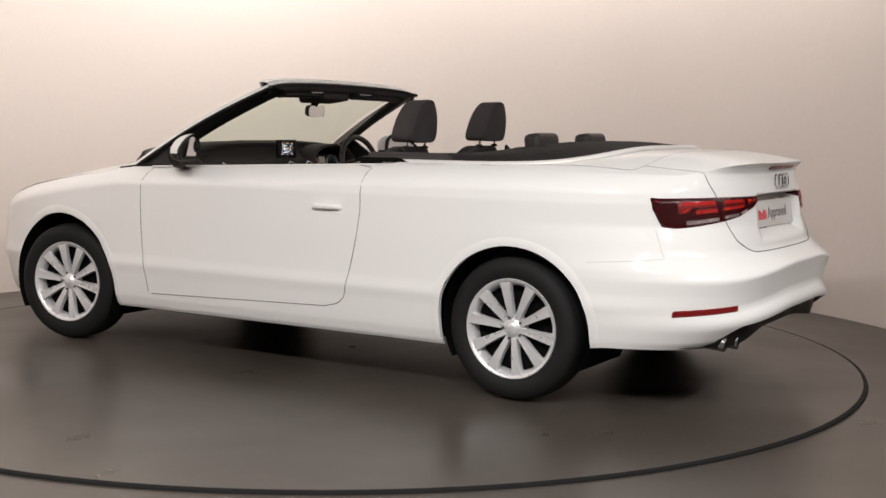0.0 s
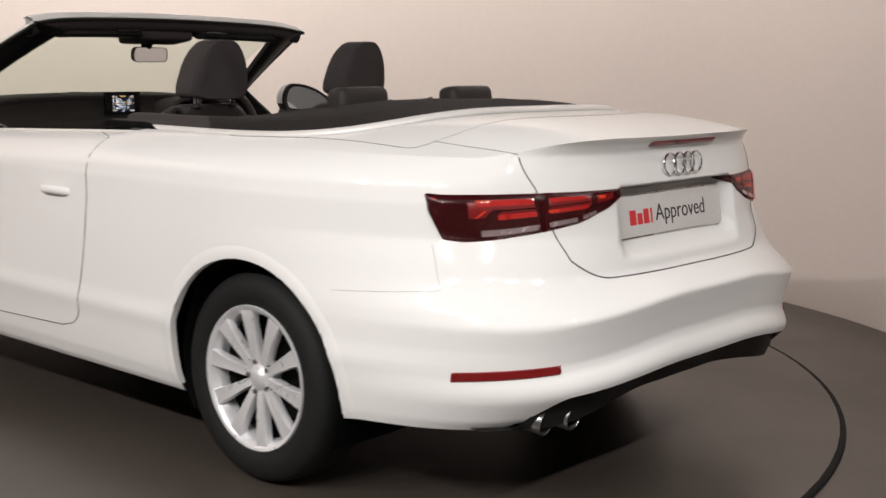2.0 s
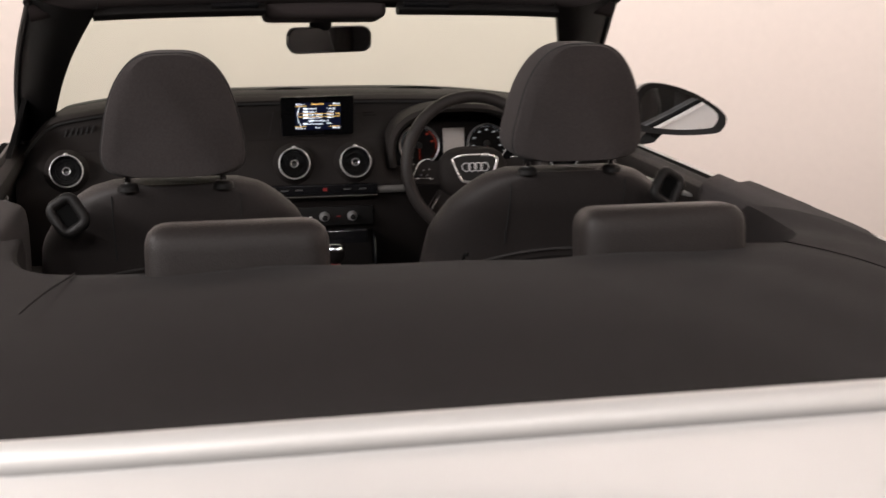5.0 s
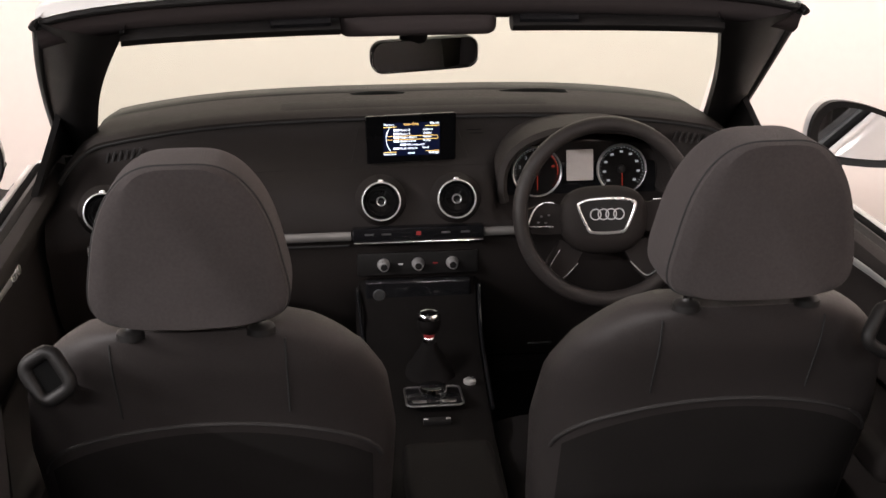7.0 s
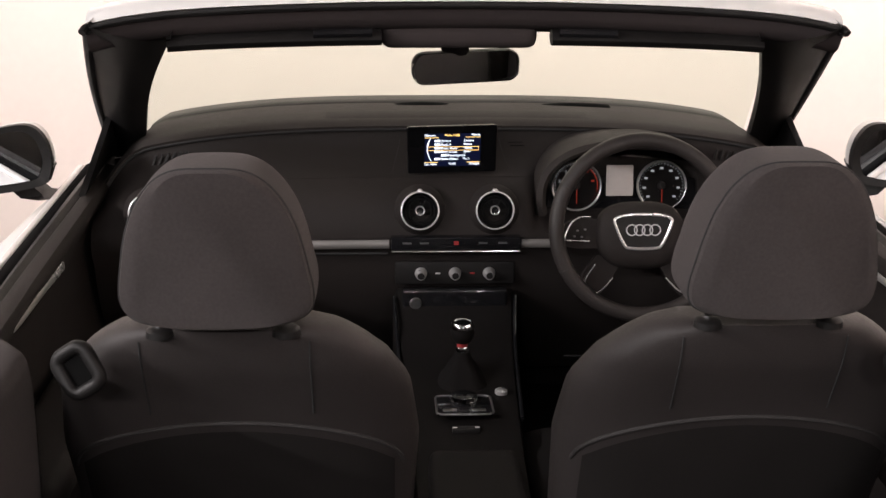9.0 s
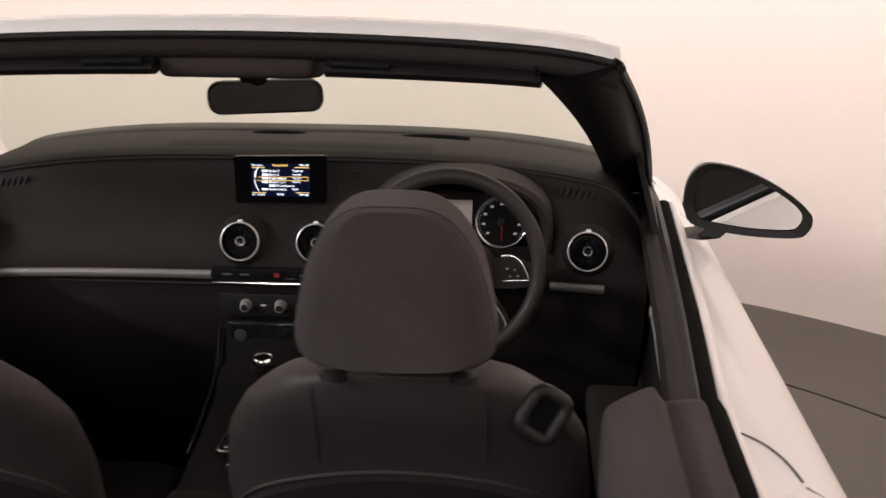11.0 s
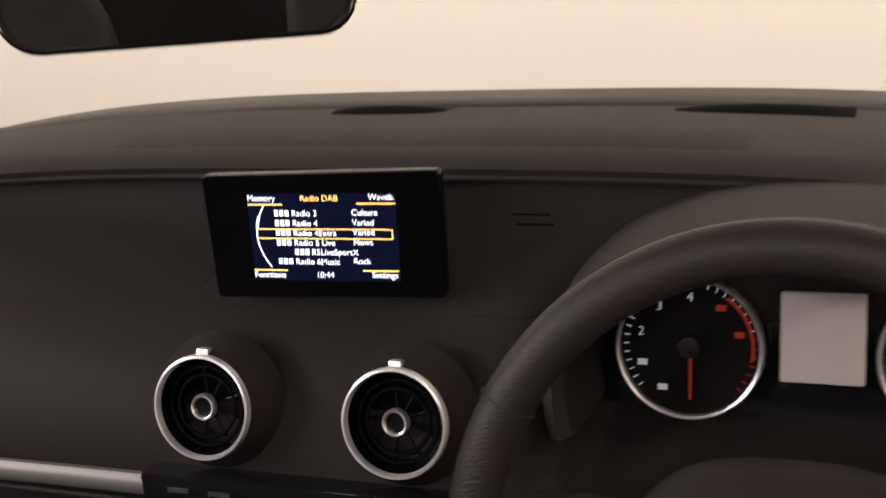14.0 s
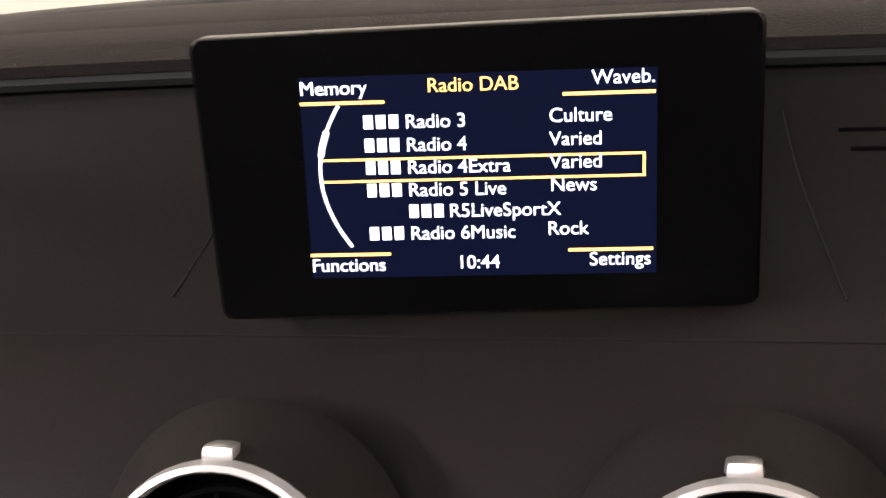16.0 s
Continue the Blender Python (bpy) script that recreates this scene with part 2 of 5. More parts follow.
def box(center, size, bevel=0.0, segs=2, m=None, bm=None):
    bm = bm or bmesh.new()
    r = bmesh.ops.create_cube(bm, size=1.0)
    bmesh.ops.scale(bm, vec=size, verts=r["verts"])
    if bevel:
        es = list({e for v in r["verts"] for e in v.link_edges})
        vs0 = set(bm.verts) - set(r["verts"])
        bmesh.ops.bevel(bm, geom=es, offset=bevel, segments=segs, affect="EDGES", profile=0.6)
        vs = [v for v in bm.verts if v not in vs0]
    else:
        vs = r["verts"]
    bmesh.ops.transform(bm, matrix=(Matrix.Translation(center) @ (m or Matrix())), verts=vs)
    return bm


def lathe(profile, steps=48, m=None, bm=None, closed=False):
    """Profile of (radius, along) turned round the local z axis."""
    bm = bm or bmesh.new()
    m = m or Matrix()
    rings = [[m @ Vector((r * math.cos(2 * math.pi * k / steps), r * math.sin(2 * math.pi * k / steps), h)) for k in range(steps)] for r, h in profile]
    vs = grid_into(bm, rings, close_u=closed, close_v=True)
    if not closed:
        for ring, (r, h) in ((vs[0], profile[0]), (vs[-1], profile[-1])):
            if r > 1e-6:
                bm.faces.new(ring)
    bmesh.ops.remove_doubles(bm, verts=bm.verts, dist=1e-6)
    return bm


def rounded(w, h, r, n=6):
    """A rounded rectangle outline, centred, in the plane."""
    pts = []
    for cx, cy, a0 in ((w / 2 - r, h / 2 - r, 0), (-w / 2 + r, h / 2 - r, 90), (-w / 2 + r, -h / 2 + r, 180), (w / 2 - r, -h / 2 + r, 270)):
        for k in range(n + 1):
            a = math.radians(a0 + 90 * k / n)
            pts.append((cx + r * math.cos(a), cy + r * math.sin(a)))
    return pts


def sgnpow(c, e):
    return math.copysign(abs(c) ** e, c)


def letters(name, text, size, m, material, parent, depth=0.0004, align="LEFT"):
    cu = bpy.data.curves.new(name, "FONT")
    cu.body, cu.size, cu.extrude, cu.align_x = text, size, depth, align
    ob = bpy.data.objects.new(name, cu)
    scene.collection.objects.link(ob)
    dg = bpy.context.evaluated_depsgraph_get()
    me = bpy.data.meshes.new_from_object(ob.evaluated_get(dg))
    bpy.data.objects.remove(ob)
    me.materials.clear()
    me.materials.append(material)
    me.transform(m)
    o = new(name, me)
    o.parent = parent
    return o


# ---- the studio ----
CX, CY = -0.19, 1.27


def disc_rows(r0, r1, z, steps=96, a0=0.0, a1=360.0):
    return [[(CX + r * math.cos(math.radians(a0 + (a1 - a0) * k / steps)), CY + r * math.sin(math.radians(a0 + (a1 - a0) * k / steps)), z) for k in range(steps + 1)] for r in (r0, r1)]


bm = box((-1, 0.8, -0.1), (16, 15, 0.2))
floor = tagged(link_mesh("floor", bm, M_FLOOR, smooth=False), "brownish grey painted studio floor with a soft sheen", "floor", kind="structure")
bm = sheet(disc_rows(0.02, 2.485, 0.012))
tagged(link_mesh("turntable", bm, M_FLOOR), "round grey turntable flush with the studio floor", "turntable", kind="structure")
bm = bmesh.new()
joint = [(2.484, 0.001), (2.486, 0.0124), (2.496, 0.0124), (2.503, 0.009), (2.506, 0.001)]
lathe(joint, 128, Matrix.Translation((CX, CY, 0)), bm)
ring = tagged(link_mesh("turntable_ring", bm, M_RING), "thin black joint ring round the turntable", "floor joint", kind="structure")

WALL_R, WALL_T, WALL_H = 3.17, 0.12, CEILING_Z
rows = []
for k in range(97):
    a = math.radians(-66 + 238 * k / 96)
    c, s = math.cos(a), math.sin(a)
    rows.append([(CX + r * c, CY + r * s, z) for r, z in ((WALL_R, 0.0), (WALL_R, WALL_H), (WALL_R + WALL_T, WALL_H), (WALL_R + WALL_T, 0.0))])
bm = bmesh.new()
vs = grid_into(bm, rows, close_v=True)
caps(bm, vs)
wall_curved = tagged(link_mesh("wall_curved", bm, M_WALL), "curved cream painted studio wall", "wall", kind="structure")
for nm, c, s in (("wall_north", (-1, 8.3, WALL_H / 2), (16, 0.2, WALL_H)), ("wall_south", (-1, -6.7, WALL_H / 2), (16, 0.2, WALL_H)),
                 ("wall_west", (-9.0, 0.8, WALL_H / 2), (0.2, 14.8, WALL_H)), ("wall_east", (7.0, 0.8, WALL_H / 2), (0.2, 14.8, WALL_H))):
    tagged(link_mesh(nm, box(c, s), M_ROOM, smooth=False), "plain grey room wall", "wall", kind="structure")
tagged(link_mesh("ceiling", box((-1, 0.8, CEILING_Z + 0.12), (16, 15, 0.2)), M_CEIL, smooth=False), "plain dark grey studio ceiling", "ceiling", kind="structure")

for x, y, ln, wd, turn, watts, lean in LAMPS:
    root = tagged(new("ceiling_light"), "added unseen light tilted to brighten the curved wall" if lean else "white rectangular light fixed to the ceiling", "ceiling light", "lights on the ceiling")
    hang = 0.5 * (wd + 0.06) * math.sin(math.radians(lean))
    root.matrix_basis = pose(x, y, CEILING_Z - hang, 0, 0, turn) @ pose(0, 0, 0, lean, 0, 0)
    part("housing", box((0, 0, -0.02), (ln + 0.06, wd + 0.06, 0.04), 0.006), M_CEIL, root)
    lamp = bpy.data.lights.new("strip_light", "AREA")
    lamp.shape, lamp.size, lamp.size_y, lamp.energy, lamp.color = "RECTANGLE", ln, wd, watts, (1.0, 0.945, 0.93)
    lo = new("tube", lamp)
    lo.parent = root
    lo.matrix_basis = pose(0, 0, -0.045)

# ---- the car: body ----
car = tagged(new("car"), "white two-door convertible with its roof down, on the turntable", "car")

WHEEL_Z = 0.315
SETTLE[0] = Matrix.Translation((0, 0, WHEEL_Z)) @ Matrix.Diagonal((1, 1, 0.958, 1)) @ Matrix.Translation((0, 0, -WHEEL_Z))
Y0, Y1 = 0.30, 2.30            # start of the rear curve, start of the front curve
FRONT_D, FN = 1.23, 3.2
ARCHES = ((-0.015, 0.335, 0.342), (2.630, 0.332, 0.362))


def prof(z, zs, vs):
    return float(np.interp(z, zs, vs))


def half_width(z):
    return prof(z, (0.18, 0.23, 0.275, 0.305, 0.33, 0.40, 0.440, 0.456, 0.50, 0.60, 0.72, 0.872, 0.895, 0.95, 1.04),
                (0.80, 0.842, 0.858, 0.864, 0.868, 0.879, 0.888, 0.889, 0.886, 0.889, 0.893, 0.894, 0.890, 0.884, 0.874))


def corner(z):
    """Power of the tail's plan curve: the bumper's corners are squarer than the lamps'."""
    return prof(z, (0.30, 0.60, 0.78, 1.04), (3.4, 3.4, 2.85, 2.85))


def rear_depth(z):
    return prof(z, (0.20, 0.27, 0.30, 0.34, 0.36, 0.375, 0.39, 0.405, 0.425, 0.445, 0.50, 0.556, 0.568, 0.60, 0.64, 0.66, 0.68, 0.77, 0.87, 0.92, 0.965, 0.995, 1.02, 1.034, 1.042),
                (1.10, 1.18, 1.222, 1.256, 1.272, 1.278, 1.278, 1.272, 1.260, 1.257, 1.270, 1.286, 1.282, 1.252, 1.216, 1.202, 1.194, 1.176, 1.162, 1.152, 1.142, 1.140, 1.158, 1.177, 1.184))


def sm(a, b, x):
    t = min(1.0, max(0.0, (x - a) / (b - a)))
    return t * t * (3 - 2 * t)


def top_z_side(y):
    return prof(y, (0.3, 0.7, 1.4, 1.9, 2.2, 2.6, 3.0, 3.3, 3.5), (0.992, 0.986, 0.966, 0.952, 0.942, 0.895, 0.83, 0.76, 0.70))


def top_z_rear(phi):
    s = math.sin(phi)
    return 0.992 - 0.004 * sm(0.3, 0.75, s) + 0.050 * sm(0.74, 0.98, s)


def bumper_lift(x):
    """How far the bumper's folds rise towards the middle of the tail."""
    return 0.060 * sm(0.76, 0.15, abs(x))


def bumper_z(x, z):
    e = bumper_lift(x)
    return z if z >= 0.68 else z - e if z <= 0.56 + e else 0.56 + 0.12 * (z - 0.56 - e) / (0.12 - e)


def low_z_rear(phi):
    x = half_width(0.3) * max(0.0, math.cos(phi)) ** (2 / corner(0.3))
    return 0.275 + 0.085 * sm(0.66, 0.54, x) + bumper_lift(x)


def tuck(z, zt, keep):
    """How far the flank rolls in below its top edge."""
    t = max(0.0, (z - (zt - 0.085)) / 0.085)
    return 1 - 0.085 * t * t * keep


def side_pt(y, z):
    zt = top_z_side(y)
    return Vector((-half_width(z) * tuck(z, zt, 1.0), y, z))


def rear_pt(phi, z):
    ne = corner(z)
    c, s = max(0.0, math.cos(phi)), math.sin(phi)
    zt = top_z_rear(phi)
    w = half_width(z) * tuck(z, zt, 1 - s ** 4)
    x = -w * c ** (2 / ne)
    d = rear_depth(bumper_z(x, z))
    # the recess that holds the plate
    ax = abs(x)
    d -= 0.068 * sm(0.302, 0.272, ax) * sm(0.70, 0.77, z) * (1 - sm(0.890, 0.904, z))
    return Vector((x, Y0 - d * s ** (2 / ne), z))


def phi_at(x, z):
    return math.acos(min(1.0, (abs(x) / half_width(z)) ** (corner(z) / 2)))


def rear_x(x, z, off=0.0):
    """The rear surface at a given x, pushed out by off."""
    sg = 1 if x > 0 else -1
    ph = phi_at(x, z)
    p = rear_pt(ph, z)
    if off:
        a, b = rear_pt(min(ph + 0.01, math.pi / 2), z), rear_pt(max(ph - 0.01, 0), z)
        t = (a - b).normalized()
        nrm = t.cross(Vector((0, 0, 1)))
        if nrm.y > 0 and nrm.x > 0:
            nrm = -nrm
        if nrm.dot(Vector((p.x, p.y - Y0, 0))) < 0:
            nrm = -nrm
        p = p + nrm * off
    return right_side(p) if sg > 0 else Vector((-abs(p.x), p.y, p.z))


def right_side(p):
    """The mirrored point on the other flank, whose rear corner is a little squarer."""
    x = abs(p[0])
    return Vector((x, p[1] - 0.045 * sm(0.35, 0.75, x) * sm(0.1, -0.5, p[1]), p[2]))


def front_pt(phi, z):
    c, s = max(0.0, math.cos(phi)), math.sin(phi)
    y = Y1 + FRONT_D * s ** (2 / FN)
    zt = top_z_side(y)
    w = half_width(z) * tuck(z, zt, 1 - s ** 4)
    d = FRONT_D * (1 - 0.05 * abs(z - 0.45) / 0.3)
    return Vector((-w * c ** (2 / FN), Y1 + d * s ** (2 / FN), z))


def shell_columns():
    cols = []
    for k in range(36):
        ph = math.pi / 2 * (1 - k / 36)
        y = Y1 + FRONT_D * math.sin(ph) ** (2 / FN)
        cols.append(("f", ph, 0.20, top_z_side(y)))
    n = 130
    for k in range(n):
        y = Y1 + (Y0 - Y1) * k / n
        cols.append(("s", y, 0.215, top_z_side(y)))
    for k in range(97):
        ph = math.pi / 2 * k / 96
        cols.append(("r", ph, low_z_rear(ph) if ph > 0.45 else 0.215 + (low_z_rear(ph) - 0.215) * sm(0.1, 0.45, ph), top_z_rear(ph)))
    return cols


ROWS = 84
cols = shell_columns()
V = np.zeros((len(cols), ROWS, 3))
for i, (kind, q, zb, zt) in enumerate(cols):
    for j in range(ROWS):
        z = zb + (zt - zb) * j / (ROWS - 1)
        V[i, j] = (front_pt if kind == "f" else side_pt if kind == "s" else rear_pt)(q, z)
inside = np.zeros(V.shape[:2], bool)
for cy, cz, R in ARCHES:
    dy, dz = V[..., 1] - cy, V[..., 2] - cz
    r = np.hypot(dy, dz)
    hit_ = (r < R) & (V[..., 0] < -0.5)
    drop = (V[..., 2] < cz) & (np.abs(dy) < R - 0.012) & (V[..., 0] < -0.5)
    inside |= hit_ | drop
keep_face = np.zeros((len(cols) - 1, ROWS - 1), bool)
for i in range(len(cols) - 1):
    for j in range(ROWS - 1):
        keep_face[i, j] = not (inside[i, j] and inside[i + 1, j] and inside[i, j + 1] and inside[i + 1, j + 1])
V2 = V.copy()
for cy, cz, R in ARCHES:
    for i, j in zip(*np.nonzero(inside)):
        x, y, z = V[i, j]
        if abs(y - cy) < R + 0.05:
            if z > cz:
                d = math.hypot(y - cy, z - cz) or 1e-6
                V2[i, j, 1], V2[i, j, 2] = cy + (y - cy) / d * R, cz + (z - cz) / d * R
            else:
                V2[i, j, 1] = cy + math.copysign(R, y - cy)
V = V2
gu = np.gradient(V, axis=0)
gv = np.gradient(V, axis=1)
N = np.cross(gv, gu)
N /= np.linalg.norm(N, axis=2, keepdims=True) + 1e-9
out_dir = V - np.array([0, 1.2, 0.4])
flip = (N * out_dir).sum(axis=2) < 0
N[flip] *= -1

DOOR_R, DOOR_F = 0.72, 2.03


def door_low(y):
    return 0.343 - 0.032 * (y - DOOR_R)


def lid_edge(z):
    """Half width of the boot lid where its gap runs down the tail."""
    return prof(z, (0.668, 0.72, 0.82, 0.906, 1.0), (0.44, 0.478, 0.512, 0.534, 0.574))


def panel_of(i, j):
    kind = cols[i][0]
    x, y, z = V[i:i + 2, j:j + 2].reshape(-1, 3).mean(axis=0)
    if kind == "f" and y > 3.02:
        return "front_bumper"
    if y >= DOOR_F:
        return "front_wing"
    if y > DOOR_R:
        return "door" if z > door_low(y) else "sill"
    if kind == "r":
        if abs(x) < lid_edge(z) and z > 0.668:
            return "boot_lid_face"
        if y < -0.33 and z < (0.64 if abs(x) > 0.745 else 0.765):
            return "rear_bumper"
    return "quarter_panel"


panels = {}
for i in range(len(cols) - 1):
    for j in range(ROWS - 1):
        if keep_face[i, j]:
            panels.setdefault(panel_of(i, j), []).append((i, j))


def panel_mesh(name, cells, sides, label=""):
    verts, norms, faces, at = [], [], [], {}

    def vid(i, j, sx):
        k = (i, j, sx)
        if k not in at:
            at[k] = len(verts)
            verts.append(tuple(V[i, j]) if sx < 0 else tuple(right_side(V[i, j])))
            norms.append((N[i, j, 0] * -sx, N[i, j, 1], N[i, j, 2]))
        return at[k]
    for sx in sides:
        for i, j in cells:
            q = [vid(i, j, sx), vid(i + 1, j, sx), vid(i + 1, j + 1, sx), vid(i, j + 1, sx)]
            if len({tuple(np.round(verts[a], 5)) for a in q}) < 4:
                continue
            a, b, c = (Vector(verts[k]) for k in q[:3])
            faces.append(q if (b - a).cross(c - a).dot(Vector(norms[q[0]])) > 0 else q[::-1])
    return raw(name, verts, faces, M_PAINT, car, norms, label)


side_parts = {}
for name, cells in panels.items():
    if name in ("door", "quarter_panel", "front_wing", "sill"):
        for sx in (-1, 1):
            side_parts[name, sx] = panel_mesh(name, cells, (sx,))
    else:
        side_parts[name, 0] = panel_mesh(name, cells, (-1, 1))


def mirror_pts(pts, sx):
    return [right_side(p) if sx > 0 else Vector((-abs(p[0]), p[1], p[2])) for p in pts]


def seam(points, parent, r=0.0018, name="panel_gap"):
    return part(name, tube(points, r, 6), M_GAP, parent)


# panel gaps on both flanks
for sx in (-1, 1):
    door = side_parts["door", sx]
    slant = lambda z: DOOR_R + 0.085 * max(0.0, (0.82 - z) / 0.38) ** 1.4
    line = [side_pt(slant(z), z) for z in np.linspace(0.985, 0.44, 20)]
    line += [side_pt(slant(0.44) + 0.10 * (1 - math.cos(a)), 0.44 - (0.44 - 0.345) * math.sin(a)) for a in np.linspace(0.15, 1.5, 9)]
    line += [side_pt(y, door_low(y)) for y in np.linspace(slant(0.44) + 0.12, DOOR_F - 0.02, 24)]
    seam(mirror_pts(line, sx), door)
    line = [side_pt(DOOR_F + 0.02 * math.sin((z - 0.31) * 4), z) for z in np.linspace(0.31, 0.945, 24)]
    seam(mirror_pts(line, sx), door)
    wing = side_parts["quarter_panel", sx]
    ph = [phi_at(x, 0.64) for x in (0.856, 0.752)]
    line = [rear_pt(p, 0.630 + 0.020 * k / 13) for k, p in enumerate(np.linspace(ph[0], ph[1] - 0.02, 14))]
    line += [rear_x(-0.750 + 0.016 * k / 6, 0.654 + 0.112 * k / 6) for k in range(0, 7)]
    seam(mirror_pts(line, sx), wing, 0.0005)
    # wheel arch lips
    for which, (cy, cz, R) in enumerate(ARCHES):
        rows_ = []
        down = [cz - 0.012 * j for j in range(1, 9)]
        for ca, sa, fall in [(1.0, 0.0, z - cz) for z in down[::-1]] + [(math.cos(math.pi * k / 48), math.sin(math.pi * k / 48), 0.0) for k in range(49)] + [(-1.0, 0.0, z - cz) for z in (down if which else down[:4])]:
            row = []
            for dr, off in ((0.0, -0.02), (0.0, 0.0003), (0.004, 0.0012), (0.034, 0.0011), (0.040, -0.0008)):
                y, z = cy + (R + dr) * ca, cz + (R + dr) * sa + fall
                if y >= Y1:
                    s_ = min(1, ((y - Y1) / FRONT_D)) ** (FN / 2)
                    p = front_pt(math.asin(s_), z)
                    p = Vector((p.x, y, z))
                elif y >= Y0:
                    p = side_pt(y, z)
                else:
                    s_ = ((Y0 - y) / rear_depth(z)) ** (corner(z) / 2)
                    p = rear_pt(math.asin(min(1, s_)), z)
                row.append(Vector(((abs(p.x) + off) * sx, y, z)))
            rows_.append(row)
        part("wheel_arch_lip", sheet(rows_), M_PAINT, side_parts["quarter_panel" if which == 0 else "front_wing", sx])
        # dark liner inside the arch
        rows_ = []
        for k in range(37):
            a = math.radians(-30 + 240 * k / 36)
            rows_.append([((0.872 - d) * sx, cy + (R - 0.002) * math.cos(a), cz + (R - 0.002) * math.sin(a)) for d in (0.0 if which else 0.04, 0.10, 0.3, 0.45)])
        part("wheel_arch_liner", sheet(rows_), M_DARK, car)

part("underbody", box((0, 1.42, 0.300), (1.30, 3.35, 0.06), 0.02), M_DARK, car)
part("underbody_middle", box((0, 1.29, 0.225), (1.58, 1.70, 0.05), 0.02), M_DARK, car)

# deck behind the cabin: from the body's edge to the bright trim round the cover
CH_Y, CH_D = 0.62, 0.985


def trim_pt(phi, grow=0.0, sx=-1):
    """The line of the bright trim, from the door (0) to the middle of the tail."""
    c, s = max(0, math.cos(phi)), math.sin(phi)
    w, n = 0.745, 4.0
    x = sx * (w + grow) * c ** (2 / n)
    y = CH_Y - (CH_D + grow) * s ** (2 / n)
    x -= sx * 0.022 * sm(0.15, 0.62, y)
    return Vector((x, y, 1.014 + 0.074 * s ** 3 - 0.2 * grow * s))


def deck_pt(t, u, sx=-1):
    """t runs round from the door to the middle of the tail, u from the body's edge to the trim."""
    if t < 0.25:
        y = DOOR_R + (Y0 - DOOR_R) * t / 0.25
        a = side_pt(y, top_z_side(y))
        b_phi = 0.42 * (t / 0.25)
    else:
        phi = math.pi / 2 * (t - 0.25) / 0.75
        a = rear_pt(phi, top_z_rear(phi))
        b_phi = 0.42 + (math.pi / 2 - 0.42) * (t - 0.25) / 0.75
    b = trim_pt(b_phi, 0.012, sx)
    if sx > 0:
        a = right_side(a)
    p = a.lerp(b, u)
    p.z += (0.008 + 0.010 * sm(0.55, 0.9, t)) * math.sin(math.pi * u) * (0.4 + 0.6 * t) - 0.0006
    return p


T_LID = 0.25 + 0.75 * (phi_at(0.538, 0.99) / (math.pi / 2))
U_LID = 0.56


def deck_rows(t0, t1, u0, u1, nt=40, nu=12, sx=-1):
    return [[deck_pt(t0 + (t1 - t0) * i / nt, u0 + (u1 - u0) * j / nu, sx) for j in range(nu + 1)] for i in range(nt + 1)]


def both_decks(*a):
    bm = bmesh.new()
    grid_into(bm, deck_rows(*a))
    grid_into(bm, deck_rows(*a, sx=1))
    bmesh.ops.remove_doubles(bm, verts=bm.verts, dist=1e-5)
    return bm


part("boot_lid_top", both_decks(T_LID, 1.0, 0.0, U_LID, 40, 16), M_PAINT, side_parts["boot_lid_face", 0])
for sx in (-1, 1):
    part("rear_shoulder", sheet(deck_rows(0.0, T_LID, 0.0, 1.0, 50, 16, sx)), M_PAINT, side_parts["quarter_panel", sx])
part("deck_cover_panel", both_decks(T_LID, 1.0, U_LID, 1.0, 40, 8), M_PAINT, car)
def deck_at(x, y, sx):
    """The point of the deck nearest to a place in the plan."""
    far = lambda t, u: (deck_pt(t, u, sx) - Vector((x, y, 0))).xy.length
    best = min((far(t, u), t, u) for t in np.linspace(0, 1, 41) for u in np.linspace(0, 1, 21))
    for step in (0.008, 0.002):
        best = min((far(t, u), t, u) for t in best[1] + step * np.arange(-4, 5) for u in best[2] + 2 * step * np.arange(-4, 5) if 0 <= t <= 1)
    return Vector((x, y, deck_pt(best[1], best[2], sx).z + 0.0005))


def deck_line(plan, sx, parent, r=0.0009):
    ln = smooth_line([(-x * sx, y, 0) for x, y in plan], 4)
    return seam([deck_at(p.x, p.y, sx) for p in ln], parent, r)


for sx in (-1, 1):
    ln = [rear_x(-lid_edge(z), z) for z in np.linspace(0.721, 0.99, 18)]
    seam(mirror_pts(ln, sx), side_parts["boot_lid_face", 0], 0.0019)
    deck_line(((-0.562, -0.715), (-0.575, -0.63), (-0.608, -0.473)), sx, side_parts["boot_lid_face", 0])
    deck_line(((-0.608, -0.473), (-0.645, -0.466), (-0.682, -0.415), (-0.715, -0.15), (-0.742, 0.08), (-0.752, 0.165), (-0.746, 0.20)), sx, side_parts["quarter_panel", sx])
    deck_line(((-0.608, -0.473), (-0.50, -0.506), (-0.30, -0.555), (-0.14, -0.580), (0.0, -0.588)), sx, car, 0.0004)
ln = [rear_x(x, 0.668 + 0.052 * max(0, (abs(x) - 0.37) / 0.108) ** 2) for x in np.linspace(-0.478, 0.478, 50)]
seam(ln, side_parts["boot_lid_face", 0], 0.0024)

# bright trim round the cover
ln = [Vector((-0.706, 0.72, 1.013))] + [trim_pt(math.pi / 2 * k / 60, -0.014) for k in range(61)]
ln += [trim_pt(math.pi / 2 * k / 60, -0.014, 1) for k in range(59, -1, -1)] + [Vector((0.706, 0.72, 1.013))]
part("cover_trim", tube([p - Vector((0, 0, 0.004)) for p in ln], 0.01, 16, flat=(0.016, 0.017)), M_TRIM, car, "bright satin metal trim round the roof cover")

